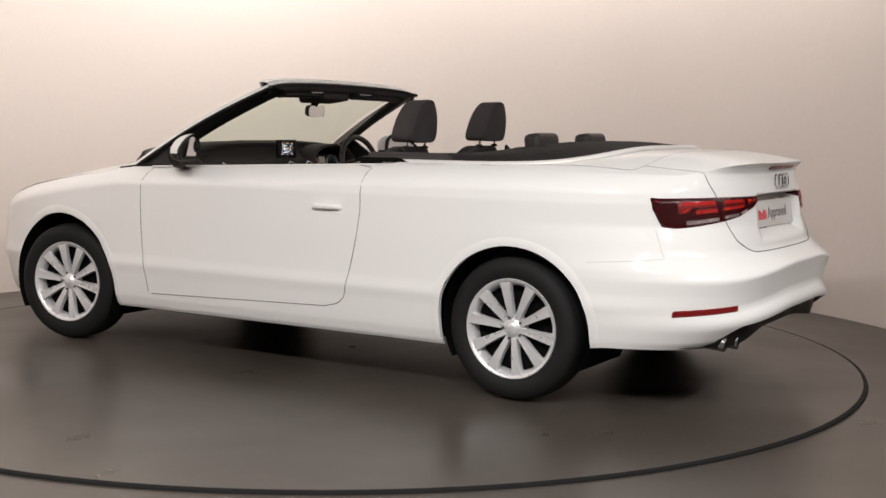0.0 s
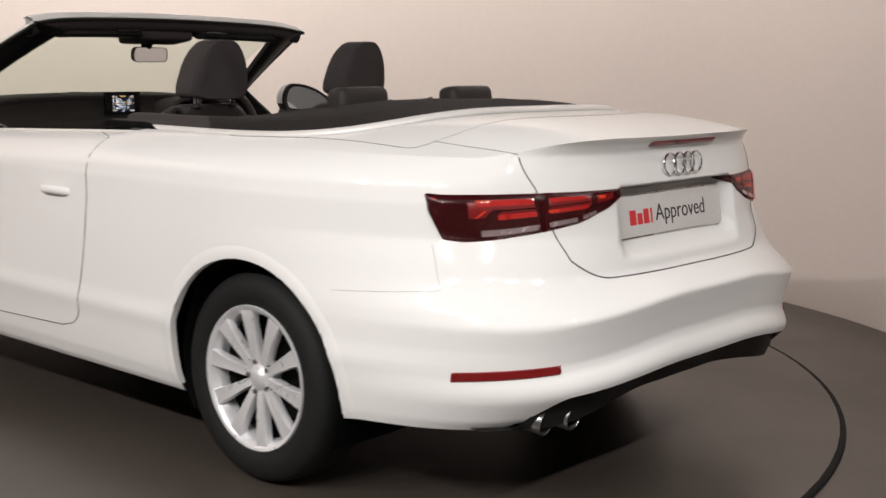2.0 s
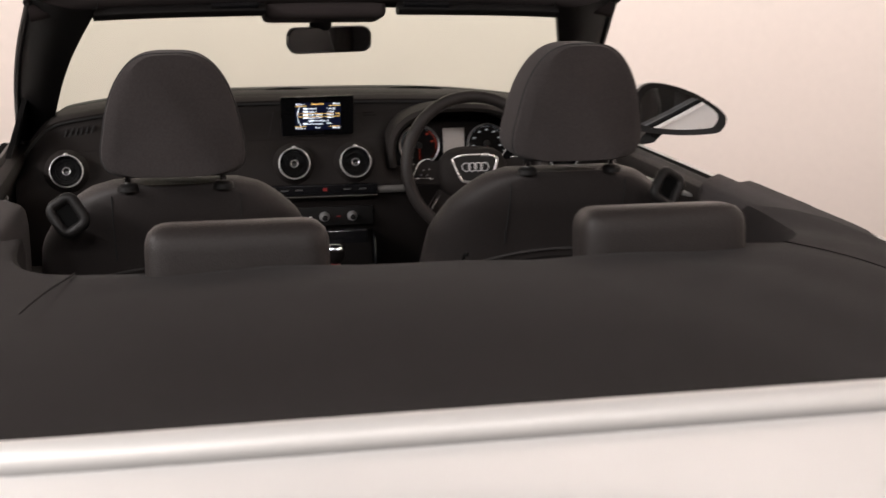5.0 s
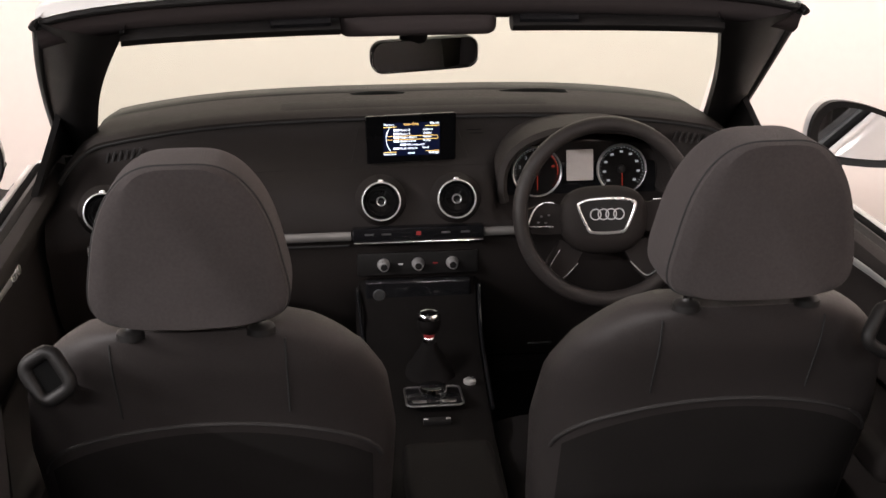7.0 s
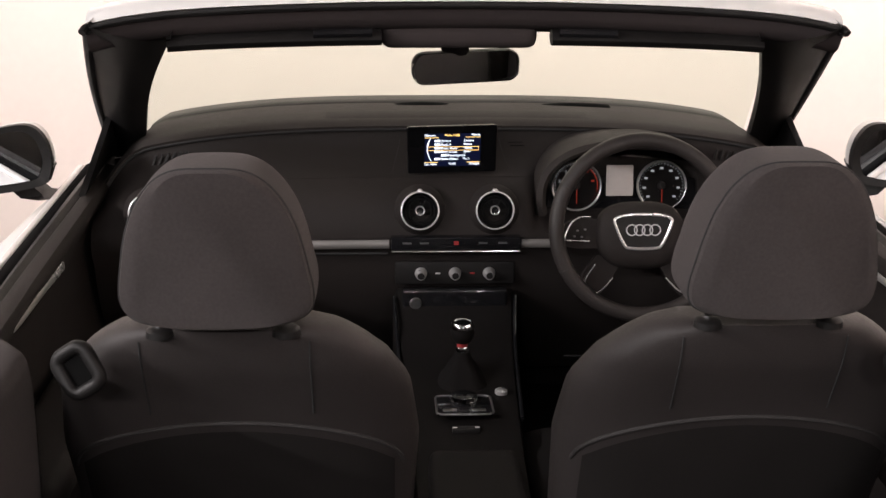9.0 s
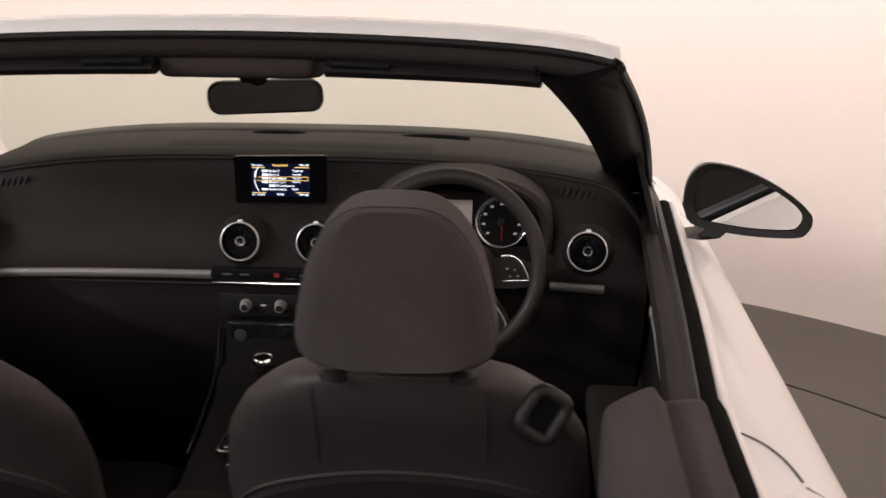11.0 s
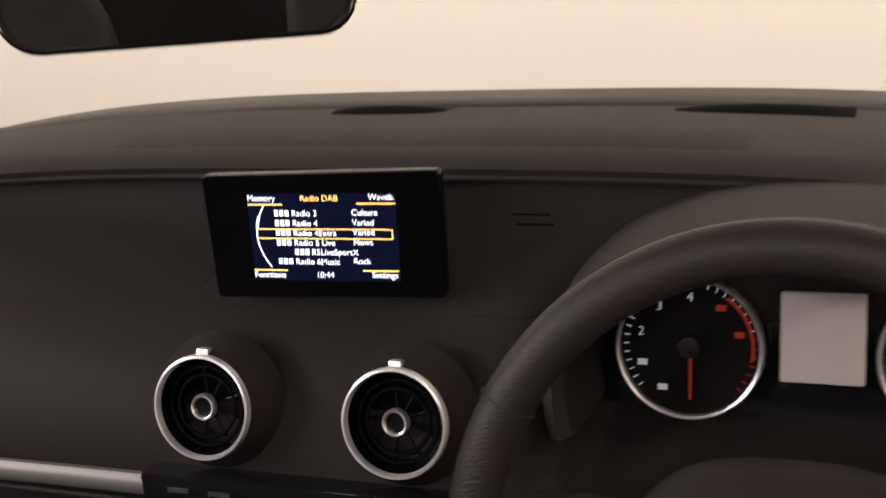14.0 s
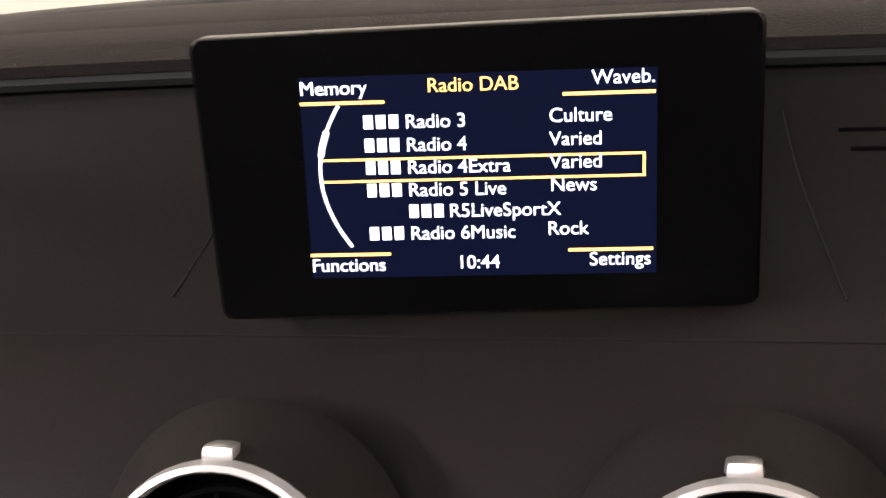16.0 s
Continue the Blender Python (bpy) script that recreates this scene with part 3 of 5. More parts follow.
# door tops, with the black window seal
for sx in (-1, 1):
    top, seal = [], []
    for y in np.linspace(0.30, 2.30, 60):
        a = side_pt(y, top_z_side(y))
        zt = a.z
        wd = prof(y, (0.30, 0.70, 0.87, 1.25, 1.8, 2.05), (0.070, 0.094, 0.086, 0.062, 0.034, 0.022))
        xi = abs(a.x) - wd
        if y >= 0.55:
            top.append([Vector((x * sx, y, z)) for x, z in ((abs(a.x), zt), (abs(a.x) - 0.012, zt + 0.0075), (abs(a.x) - 0.03, zt + 0.012), (xi, zt + 0.012), (xi - 0.004, zt - 0.02))])
        if y >= 0.62:
            seal.append([Vector((x * sx, y, z)) for x, z in ((xi + 0.003, zt), (xi - 0.001, zt + 0.017), (xi - 0.010, zt + 0.019), (xi - 0.020, zt + 0.012), (xi - 0.024, zt - 0.03))])
    part("door_top", sheet(top), M_PAINT, side_parts["door", sx])
    over = [Vector((x * sx, y, top_z_side(y) + lift)) for x, y, lift in ((0.720, 0.872, 0.0125), (0.748, 0.842, 0.0125), (0.774, 0.808, 0.0125), (0.792, 0.770, 0.0095), (0.804, 0.728, 0.003))]
    seam(smooth_line(over, 4), side_parts["door", sx], 0.0014)
    part("window_seal", sheet(seal), M_BLACK, side_parts["door", sx])
    # outer handle
    bm = bmesh.new()
    hx = half_width(0.80) - 0.006
    pts = [Vector(((hx + o) * sx, y, 0.803 + dz)) for y, o, dz in ((0.822, -0.006, 0.0), (0.834, 0.010, 0.001), (0.86, 0.017, 0.002), (0.905, 0.019, 0.002), (0.955, 0.015, 0.001), (0.973, 0.007, 0.0), (0.981, -0.006, 0.0))]
    tube(smooth_line(pts, 5), 0.012, 10, bm=bm, flat=(0.010, 0.013))
    part("handle", bm, M_PAINT, side_parts["door", sx])
    bm = lathe([(0.0, 0.004), (0.035, 0.003), (0.05, -0.004)], 24, Matrix.Translation(((hx - 0.003) * sx, 0.91, 0.80)) @ pose(0, 0, 0, 0, 90 * sx, 0) @ Matrix.Diagonal((0.8, 1.5, 1, 1)))
    part("handle_bowl", bm, M_PAINT, side_parts["door", sx])

# bonnet and scuttle
rows_ = []
for k in range(44):
    s_ = k / 43
    y = 2.20 + (Y1 + FRONT_D * 0.94 - 2.20) * s_
    if y < Y1:
        w = abs(side_pt(y, top_z_side(y)).x)
    else:
        depth = FRONT_D * (1 - 0.05 * abs(top_z_side(y) - 0.45) / 0.3)
        ph = math.asin(min(1, ((y - Y1) / depth) ** (FN / 2)))
        w = abs(front_pt(ph, top_z_side(y)).x) - 0.002
    crown = 0.086 * (1 - 0.30 * s_)
    rows_.append([Vector((w * u, y, top_z_side(y) + crown * (1 - abs(u) ** 2.2))) for u in np.linspace(-1, 1, 41)])
part("bonnet", sheet(rows_), M_PAINT, car)
part("scuttle", sheet([[Vector((w * u, y, z + 0.05 * (1 - u * u))) for u in np.linspace(-1, 1, 21)] for y, z, w in ((2.22, 0.925, 0.78), (2.12, 0.955, 0.76), (2.05, 0.90, 0.74))]), M_BLACK, car)

# tail lamps
def lamp_patch(x0, x1, top, low, off, n=26, m=8, edge=0.005):
    """A raised patch on the tail from x0 to x1 between two height curves."""
    rows_ = []
    p0, p1 = phi_at(x0, 0.84), phi_at(x1, 0.84)
    for i in range(n + 1):
        u = i / n
        ph = p0 + (p1 - p0) * u
        xx = -half_width(0.84) * max(0, math.cos(ph)) ** (2 / corner(0.84))
        zt, zl = top(u), low(u)
        row = []
        for j in range(m + 1):
            v = j / m
            z = zl + (zt - zl) * v
            e = min(1, min(u, 1 - u) * abs(x1 - x0) / edge, min(v, 1 - v) * max(zt - zl, 1e-4) / edge)
            row.append(rear_x(xx, z, -0.004 + (off + 0.004) * math.sqrt(max(0, 1 - (1 - e) ** 2))))
        rows_.append(row)
    return rows_


def flip_rows(rows_, sx):
    return [mirror_pts(r, sx) for r in rows_]


L_TOP = lambda x: prof(abs(x), (0.258, 0.5, 0.737), (0.901, 0.904, 0.901))
L_LOW = lambda x: prof(abs(x), (0.258, 0.33, 0.42, 0.527, 0.61, 0.675, 0.712, 0.737), (0.899, 0.846, 0.810, 0.790, 0.774, 0.766, 0.772, 0.862))
for sx in (-1, 1):
    for nm, xa, xb, holder in (("tail_lamp", 0.737, 0.5245, car), ("inner_tail_lamp", 0.5315, 0.262, car)):
        X = lambda u, a=xa, b=xb: a + (b - a) * u
        lamp = part(nm, sheet(flip_rows(lamp_patch(xa, xb, lambda u: L_TOP(X(u)), lambda u: L_LOW(X(u)), 0.006), sx)), M_LENSDARK, holder, "dark red tail lamp under a clear glossy lens")
        def strip(name, ua, ub, va, vb, mat_, off=0.0085, X=X, xa=xa, xb=xb, lamp=lamp, sx=sx):
            def zz(u, v):
                x = X(ua + (ub - ua) * u)
                return L_LOW(x) + (L_TOP(x) - L_LOW(x)) * v
            rr = lamp_patch(X(ua), X(ub), lambda u: zz(u, vb), lambda u: zz(u, va), off, 14, 4, 0.0016)
            return part(name, sheet(flip_rows(rr, sx)), mat_, lamp)
        def slant(name, ua, va, ub, vb, wide, mat_, off, X=X, lamp=lamp, sx=sx):
            rr = []
            for k in range(11):
                row = []
                for w in (-0.5, -0.4, 0.4, 0.5):
                    x = X(ua + (ub - ua) * k / 10 + wide * w)
                    row.append(rear_x(-x, L_LOW(x) + (L_TOP(x) - L_LOW(x)) * (va + (vb - va) * k / 10), off - 0.002 * (abs(w) == 0.5)))
                rr.append(row)
            return part(name, sheet(flip_rows(rr, sx)), mat_, lamp)
        # brighter red and orange patches paint in the glow behind the lens
        if nm == "tail_lamp":
            strip("red_field", 0.26, 0.965, 0.36, 0.94, M_LENSRED, 0.0064)
            strip("red_light", 0.33, 0.94, 0.67, 0.90, M_LENSBRIGHT, 0.0072)
            strip("red_light", 0.52, 0.95, 0.40, 0.60, M_LENSBRIGHT, 0.0072)
            slant("dark_fin", 0.40, 0.34, 0.55, 0.66, 0.10, M_LENSDARK, 0.0082)
            strip("dark_fin", 0.54, 0.96, 0.60, 0.665, M_LENSDARK, 0.0080)
            slant("painted_glow", 0.36, 0.50, 0.44, 0.64, 0.022, M_LENSORANGE, 0.0078)
            strip("side_marker", 0.05, 0.085, 0.78, 0.86, M_LENSBRIGHT, 0.0078)
            strip("side_marker", 0.06, 0.09, 0.44, 0.50, M_LENSRED, 0.0078)
            strip("clear_light", 0.36, 0.955, 0.08, 0.31, M_LENSCLEAR, 0.0068)
            for k in range(16):
                strip("clear_rib", 0.56 + 0.0245 * k, 0.56 + 0.0245 * k + 0.013, 0.11, 0.29, M_LENSRIB, 0.0078)
            for k in range(3):
                strip("reflex_facet", 0.10 + 0.05 * k, 0.125 + 0.05 * k, 0.09, 0.125, M_LENSRED, 0.0078)
        else:
            strip("red_field", 0.03, 0.84, 0.36, 0.94, M_LENSRED, 0.0064)
            strip("red_light", 0.06, 0.48, 0.69, 0.88, M_LENSBRIGHT, 0.0072)
            strip("red_light", 0.06, 0.50, 0.42, 0.60, M_LENSBRIGHT, 0.0072)
            strip("painted_glow", 0.06, 0.17, 0.46, 0.57, M_LENSORANGE, 0.0078)
            strip("dark_fin", 0.04, 0.52, 0.61, 0.665, M_LENSDARK, 0.0080)
            strip("dark_fin", 0.50, 0.57, 0.36, 0.93, M_LENSDARK, 0.0084)
            strip("painted_glow", 0.59, 0.68, 0.60, 0.82, M_LENSORANGE, 0.0076)
            strip("clear_light", 0.05, 0.36, 0.10, 0.31, M_LENSCLEAR, 0.0070)
            for k in range(6):
                strip("clear_rib", 0.40 + 0.026 * k, 0.40 + 0.026 * k + 0.013, 0.13, 0.34, M_LENSRIB, 0.0076)
        cover_ = part("lens_cover", sheet(flip_rows(lamp_patch(xa - 0.002, xb + 0.002, lambda u: L_TOP(X(u)) - 0.001, lambda u: L_LOW(X(u)) + 0.001, 0.0105), sx)), M_LENS, lamp, "clear glossy lamp cover")
        cover_.visible_shadow = False
    fill = lamp_patch(0.548, 0.508, lambda u: L_TOP(0.528) + 0.002, lambda u: prof(u, (0, 1), (L_LOW(0.548), L_LOW(0.508))) - 0.002, 0.0048, 10, 6, 0.002)
    part("lamp_joint", sheet(flip_rows(fill, sx)), M_LENSDARK, car, "dark joint between the tail lamp halves")
    # bumper reflectors
    rr = lamp_patch(0.762, 0.565, lambda u: 0.446 + 0.020 * u, lambda u: 0.414 + 0.024 * u, 0.004, 22, 6, 0.003)
    part("reflector", sheet(flip_rows(rr, sx)), M_LENSRED, side_parts["rear_bumper", 0], "long red bumper reflector")

# third brake light, badge rings, plate
lid = side_parts["boot_lid_face", 0]
rows_ = []
for x in np.linspace(-0.172, 0.172, 24):
    e = min(1, (0.172 - abs(x)) / 0.012)
    rows_.append([rear_x(x, z, o) for z, o in ((1.006, -0.003), (1.009, 0.0 + 0.005 * e), (1.020, 0.001 + 0.005 * e), (1.024, -0.003))])
part("brake_light", sheet(rows_), M_LENSRED, lid, "slim dark red brake light")
for k in range(4):
    c = rear_x((k - 1.5) * 0.0455, 0.955, 0.006)
    c.y = -0.858 + 0.003 * abs(k - 1.5)
    R = 0.030
    pts = [c + Vector((R * math.cos(a), 0.002 * math.sin(a), R * math.sin(a))) for a in np.linspace(0, 2 * math.pi, 40, endpoint=False)]
    part("badge_ring", tube(pts, 0.0035, 8, closed=True), M_CHROME, lid)
SETTLE[0], body_set = Matrix(), SETTLE[0]
PL = pose(0.0, -0.822, 0.792, 90 - 9, 0, 0)
plate = part("number_plate", box((0, 0, 0), (0.534, 0.111, 0.010), 0.004, 2, None), M_PLATE, car, "pale grey show plate with red and black print")
plate.matrix_basis = PL
part("plate_holder", box((0, 0, -0.010), (0.546, 0.121, 0.012), 0.004), M_SATIN, plate)
bm = bmesh.new()
for k, (w, h) in enumerate(((0.030, 0.040), (0.024, 0.030), (0.026, 0.040), (0.008, 0.040))):
    box((-0.205 + (0, 0.034, 0.066, 0.092)[k], -0.004 + h / 2 - 0.02, 0.0056), (w, h, 0.0008), bm=bm)
part("red_print", bm, M_PLATERED, plate)
letters("black_print", "Approved", 0.066, pose(-0.092, -0.020, 0.0054), M_PLATEBLACK, plate)

# lower rear apron and exhaust
SETTLE[0] = body_set
rows_ = []
for x in np.linspace(-0.70, 0.70, 60):
    zt = 0.275 + 0.085 * sm(0.66, 0.54, abs(x)) + bumper_lift(x) + 0.008
    yb = rear_x(x, 0.33).y
    k = sm(0.66, 0.54, abs(x))
    rows_.append([Vector((x, yb + o, z)) for o, z in ((0.006, zt), (0.008, zt - 0.045 * k), (0.022, zt - 0.100 * k), (0.16, zt - 0.112 * k), (0.45, 0.275))])
part("rear_apron", sheet(rows_), M_BLACK, side_parts["rear_bumper", 0], "black plastic lower apron")
for x, y in ((-0.566, -0.822), (-0.484, -0.846)):
    m = Matrix.Translation((x, y, 0.299)) @ pose(0, 0, 0, 96, 0, 6)
    bm = lathe([(0.028, -0.16), (0.0335, -0.15), (0.0345, 0.0), (0.033, 0.003), (0.031, 0.0), (0.027, -0.14), (0.0, -0.14)], 28, m)
    part("exhaust_tip", bm, M_EXHAUST, car, "dull round exhaust tip")

# wheels
SETTLE[0] = Matrix()


def make_wheel(y, sx, steer, xf):
    w = part("wheel", lathe([(0.212, -0.19), (0.262, -0.195), (0.298, -0.185), (0.311, -0.165), (0.316, -0.13), (0.316, -0.06), (0.311, -0.028), (0.298, -0.008), (0.27, 0.003), (0.234, 0.0), (0.214, -0.012)], 72, closed=True), M_RUBBER, car, "black road tyre on a silver ten-spoke alloy rim")
    w.name = "wheel"
    w.matrix_basis = Matrix.Translation((xf * sx, y, WHEEL_Z)) @ pose(0, 0, 0, 0, 0, steer) @ pose(0, 0, 0, 0, 90 * sx, 0) @ Matrix.Diagonal((0.958, 0.958, 1, 1))
    part("rim", lathe([(0.224, -0.18), (0.215, -0.14), (0.198, -0.10), (0.200, -0.035), (0.214, -0.012), (0.222, -0.006), (0.230, -0.004), (0.233, -0.010), (0.230, -0.02), (0.226, -0.05), (0.226, -0.17)], 72, closed=True), M_ALLOY, w)
    part("brake_disc", lathe([(0.0, -0.115), (0.150, -0.115), (0.150, -0.10), (0.08, -0.095), (0.07, -0.07), (0.0, -0.07)], 40), M_STEEL, w)
    # black disc added close behind the spokes, putting shade into their gaps
    part("spoke_gap_shade", lathe([(0.0, -0.075), (0.205, -0.075), (0.205, -0.062), (0.0, -0.062)], 32), M_DARK, w)
    for k in range(10):
        a = 2 * math.pi * (k + 0.25) / 10
        rows_ = []
        for r, wd, h, th in ((0.045, 0.0150, -0.026, 0.034), (0.075, 0.0155, -0.020, 0.030), (0.13, 0.0195, -0.014, 0.026), (0.18, 0.0245, -0.010, 0.024), (0.206, 0.028, -0.009, 0.024), (0.222, 0.034, -0.010, 0.02)):
            sec = [(-wd, -th), (-wd, -0.007), (-wd * 0.85, -0.0008), (-wd * 0.1, -0.0022), (wd * 0.85, 0.0), (wd, -0.006), (wd, -th)]
            rows_.append([Vector((r * math.cos(a) - t * math.sin(a), r * math.sin(a) + t * math.cos(a), h + d)) for t, d in sec])
        bm = bmesh.new()
        vs_ = grid_into(bm, rows_, close_v=True)
        caps(bm, vs_)
        part("spoke", bm, M_ALLOY, w)
    bm = lathe([(0.0, -0.020), (0.030, -0.021), (0.034, -0.026), (0.050, -0.030), (0.062, -0.036), (0.066, -0.06), (0.0, -0.06)], 36)
    part("hub", bm, M_ALLOY, w)
    for k in range(5):
        a = 2 * math.pi * k / 5 + 0.3
        part("wheel_bolt", lathe([(0.0, -0.022), (0.007, -0.022), (0.008, -0.026), (0.0085, -0.034), (0.012, -0.034), (0.012, -0.04)], 12, Matrix.Translation((0.050 * math.cos(a), 0.050 * math.sin(a), 0))), M_STEEL, w)
        # dark ring on the hub paints the shade of the bolt's hole
        part("bolt_shade_ring", lathe([(0.0125, -0.030), (0.0150, -0.0285), (0.0150, -0.036), (0.0125, -0.036)], 14, Matrix.Translation((0.050 * math.cos(a), 0.050 * math.sin(a), 0)), closed=True), M_DARK, w)
    part("centre_cap", lathe([(0.0, -0.0165), (0.024, -0.0175), (0.028, -0.021), (0.028, -0.03)], 28), M_ALLOY, w)
    for ob in w.children:
        ob.matrix_basis = Matrix.Diagonal((0.94, 0.94, 1, 1))
    return w


make_wheel(0.0, -1, 0, 0.842)
make_wheel(0.0, 1, 0, 0.842)
make_wheel(2.625, -1, 9, 0.868)
make_wheel(2.625, 1, 9, 0.868)

# door mirrors
MIRROR_SHAPE = ((-0.112, -0.005), (-0.102, 0.040), (-0.076, 0.066), (-0.025, 0.064), (0.030, 0.046), (0.080, 0.017), (0.108, -0.008), (0.113, -0.026), (0.106, -0.046), (0.085, -0.059), (0.0, -0.065), (-0.088, -0.057), (-0.106, -0.038))
for sx in (-1, 1):
    C = Vector((0.908 * sx, 1.735, 1.027))
    shape = smooth_line([Vector(p + (0,)) for p in MIRROR_SHAPE], 4, closed=True)
    rows_ = []
    for k in range(15):
        t = k / 14
        y = -0.035 + 0.115 * t
        sc = math.sqrt(max(0.0, 1 - max(0, (t - 0.1) / 0.9) ** 2.2)) if t > 0.1 else 1.0
        rows_.append([C + Vector((p.x * (0.2 + 0.8 * sc) * sx, y - 0.36 * p.x, p.y * max(sc, 0.02))) for p in shape])
    housing = part("door_mirror", loft(rows_[2:], True, True), M_PAINT, car, "white door mirror with a black rim")
    rim = rows_[:3] + [[C + Vector(((p - C).x * 0.84, (p - C).y * 0.9 + 0.002, (p - C).z * 0.80)) for p in rows_[0]]]
    bm = bmesh.new()
    grid_into(bm, rim[::-1][:1] + rim[:3], close_v=True)
    part("mirror_rim", bm, M_BLACK, housing)
    bm = bmesh.new()
    inner = [C + Vector(((p - C).x * 0.86, (p - C).y * 0.9 + 0.006, (p - C).z * 0.82)) for p in rows_[0]]
    bm.faces.new([bm.verts.new(p) for p in inner])
    part("mirror_glass", bm, M_MIRROR, housing, smooth=False)
    foot = [[Vector((x * sx, y, z)) for x, y, z in ((xx - 0.01, 1.80, zz), (xx - 0.01, 1.86, zz), (xx + 0.03, 1.84, zz), (xx + 0.03, 1.78, zz))] for xx, zz in ((0.81, C.z - 0.10), (0.845, C.z - 0.095), (0.87, C.z - 0.07), (0.89, C.z - 0.03))]
    under = [[Vector((C.x + (p.x - C.x) * 1.012, p.y, min(C.z + (p.z - C.z) * 1.012, C.z - 0.024))) for p in r] for r in rows_[2:]]
    part("mirror_under", loft(under, True, True), M_BLACK, housing)
    part("mirror_foot", loft(foot, True, True), M_BLACK, housing)

# ---- the car: windscreen and frame ----
def header_pt(x, dy, z):
    """A point of the header at x: it bows forward and up towards the middle."""
    u = x / 0.635
    b = 1 - u * u
    k = sm(0.70, 1.0, abs(u)) * sm(0.05, 0.15, dy)
    dy -= 0.62 * k * dy
    z += max(0.0, 1.325 - z) * k
    return Vector((0.636 * u, 1.440 + dy + 0.055 * b, z + 0.018 * b - 0.016 * abs(u) ** 9 + 0.004))


HX = np.linspace(-0.635, 0.635, 41)
frame_top = part("windscreen_header", sheet([[header_pt(x, dy, z) for dy, z in ((0.185, 1.282), (0.168, 1.303), (0.130, 1.336), (0.090, 1.354), (0.050, 1.360), (0.016, 1.353), (0.0, 1.338))] for x in HX]), M_PAINT, car, "white windscreen header rail with a dark lining")
part("header_seal", tube([header_pt(x, -0.002, 1.331) for x in HX], 0.006, 8), M_BLACK, frame_top)
part("header_lining", sheet([[header_pt(x, dy, z) for dy, z in ((0.002, 1.328), (0.006, 1.311), (0.014, 1.297), (0.030, 1.287), (0.090, 1.274), (0.150, 1.273), (0.182, 1.284))] for x in HX]), M_LINER, frame_top)
for x0, x1 in ((-0.51, -0.148), (0.148, 0.51)):
    visor = part("sun_visor", tube([header_pt(x, 0.026, 1.280 - 0.006 * (1 - (x / 0.5) ** 2)) for x in np.linspace(x0, x1, 12)], 0.01, 12, flat=(0.036, 0.014)), M_BLACK, frame_top, "dark sun visor folded against the header")
    xa = x1 - 0.115 if x0 < 0 else x0 + 0.01
    part("visor_clip", tube([header_pt(x, -0.003, 1.286) for x in np.linspace(xa, xa + 0.10, 6)], 0.008, 8), M_GLOSSBLACK, frame_top)
for x in (-0.33, 0.33):
    part("roof_catch", box(header_pt(x, 0.012, 1.334), (0.15, 0.022, 0.006), 0.002), M_BLACK, frame_top)
for sx in (-1, 1):
    e0 = header_pt(0.628 * sx, 0.0, 1.333)
    tip = tube([e0 + Vector((-0.006 * sx, 0.012, 0.004)), e0 + Vector((0.006 * sx, -0.008, -0.002)), e0 + Vector((0.009 * sx, -0.016, -0.008))], 0.007, 8)
    part("seal_end", tip, M_BLACK, frame_top)
    E0 = Vector((abs(e0.x), e0.y, e0.z - 0.004))
    I0, I1 = Vector((0.503, 1.462, 1.296)), Vector((0.670, 2.035, 0.982))
    O1 = Vector((0.772, 2.17, 0.942))
    I = lambda t: I0.lerp(I1, t) + Vector((0.012, 0, 0.010)) * math.sin(math.pi * t)
    O = lambda t: E0.lerp(O1, t) + Vector((0.012, 0.0, 0.020)) * math.sin(math.pi * t)
    F = lambda t: (E0 + Vector((-0.032, 0.063, 0.012))).lerp(O1 + Vector((-0.03, 0.055, 0.01)), t) + Vector((0.010, 0.0, 0.022)) * math.sin(math.pi * t)
    fl = lambda p: Vector((p.x * sx, p.y, p.z))
    TT = np.linspace(-0.02, 1.06, 26)
    inner, outer = [], []
    for t in TT:
        a, b, c = I(t), O(t), F(t)
        m_ = a.lerp(b, 0.5) + Vector((0, -0.022, -0.006))
        inner.append([fl(p) for p in (c + Vector((-0.003, -0.001, -0.002)), c.lerp(a, 0.4) + Vector((0.0, 0.004, 0.008)), a + Vector((0, 0.02, 0.012)), a, a.lerp(m_, 0.5) + Vector((0, -0.008, -0.004)), m_, b.lerp(m_, 0.45) + Vector((0.004, -0.008, 0)), b + Vector((0, -0.004, 0)), b + Vector((0.004, 0.006, 0.006)))])
        outer.append([fl(p) for p in (b + Vector((0.004, 0.004, 0.004)), b.lerp(c, 0.4) + Vector((0.010, 0, 0.008)), c)])
    pillar = part("windscreen_pillar", sheet(outer), M_PAINT, car)
    part("pillar_trim", sheet(inner), M_BLACK, pillar, "black inner pillar trim")
    part("pillar_seal", tube([fl(O(t) + Vector((0.004, -0.002, 0.0))) for t in np.linspace(0, 1.0, 20)], 0.008, 8), M_BLACK, pillar)
    edge_ = [O(t) + Vector((-0.010, -0.012, -0.004)) for t in np.linspace(0.70, 1.02, 7)]
    sail = [[fl(p.lerp(Vector((prof(y, (1.72, 2.16), (0.752, 0.785)), y, 0.942)), u)) for u in np.linspace(0, 1, 4)] for p, y in zip(edge_, np.linspace(1.76, 2.16, 7))]
    part("mirror_sail", sheet(sail, 0.012), M_BLACK, car)

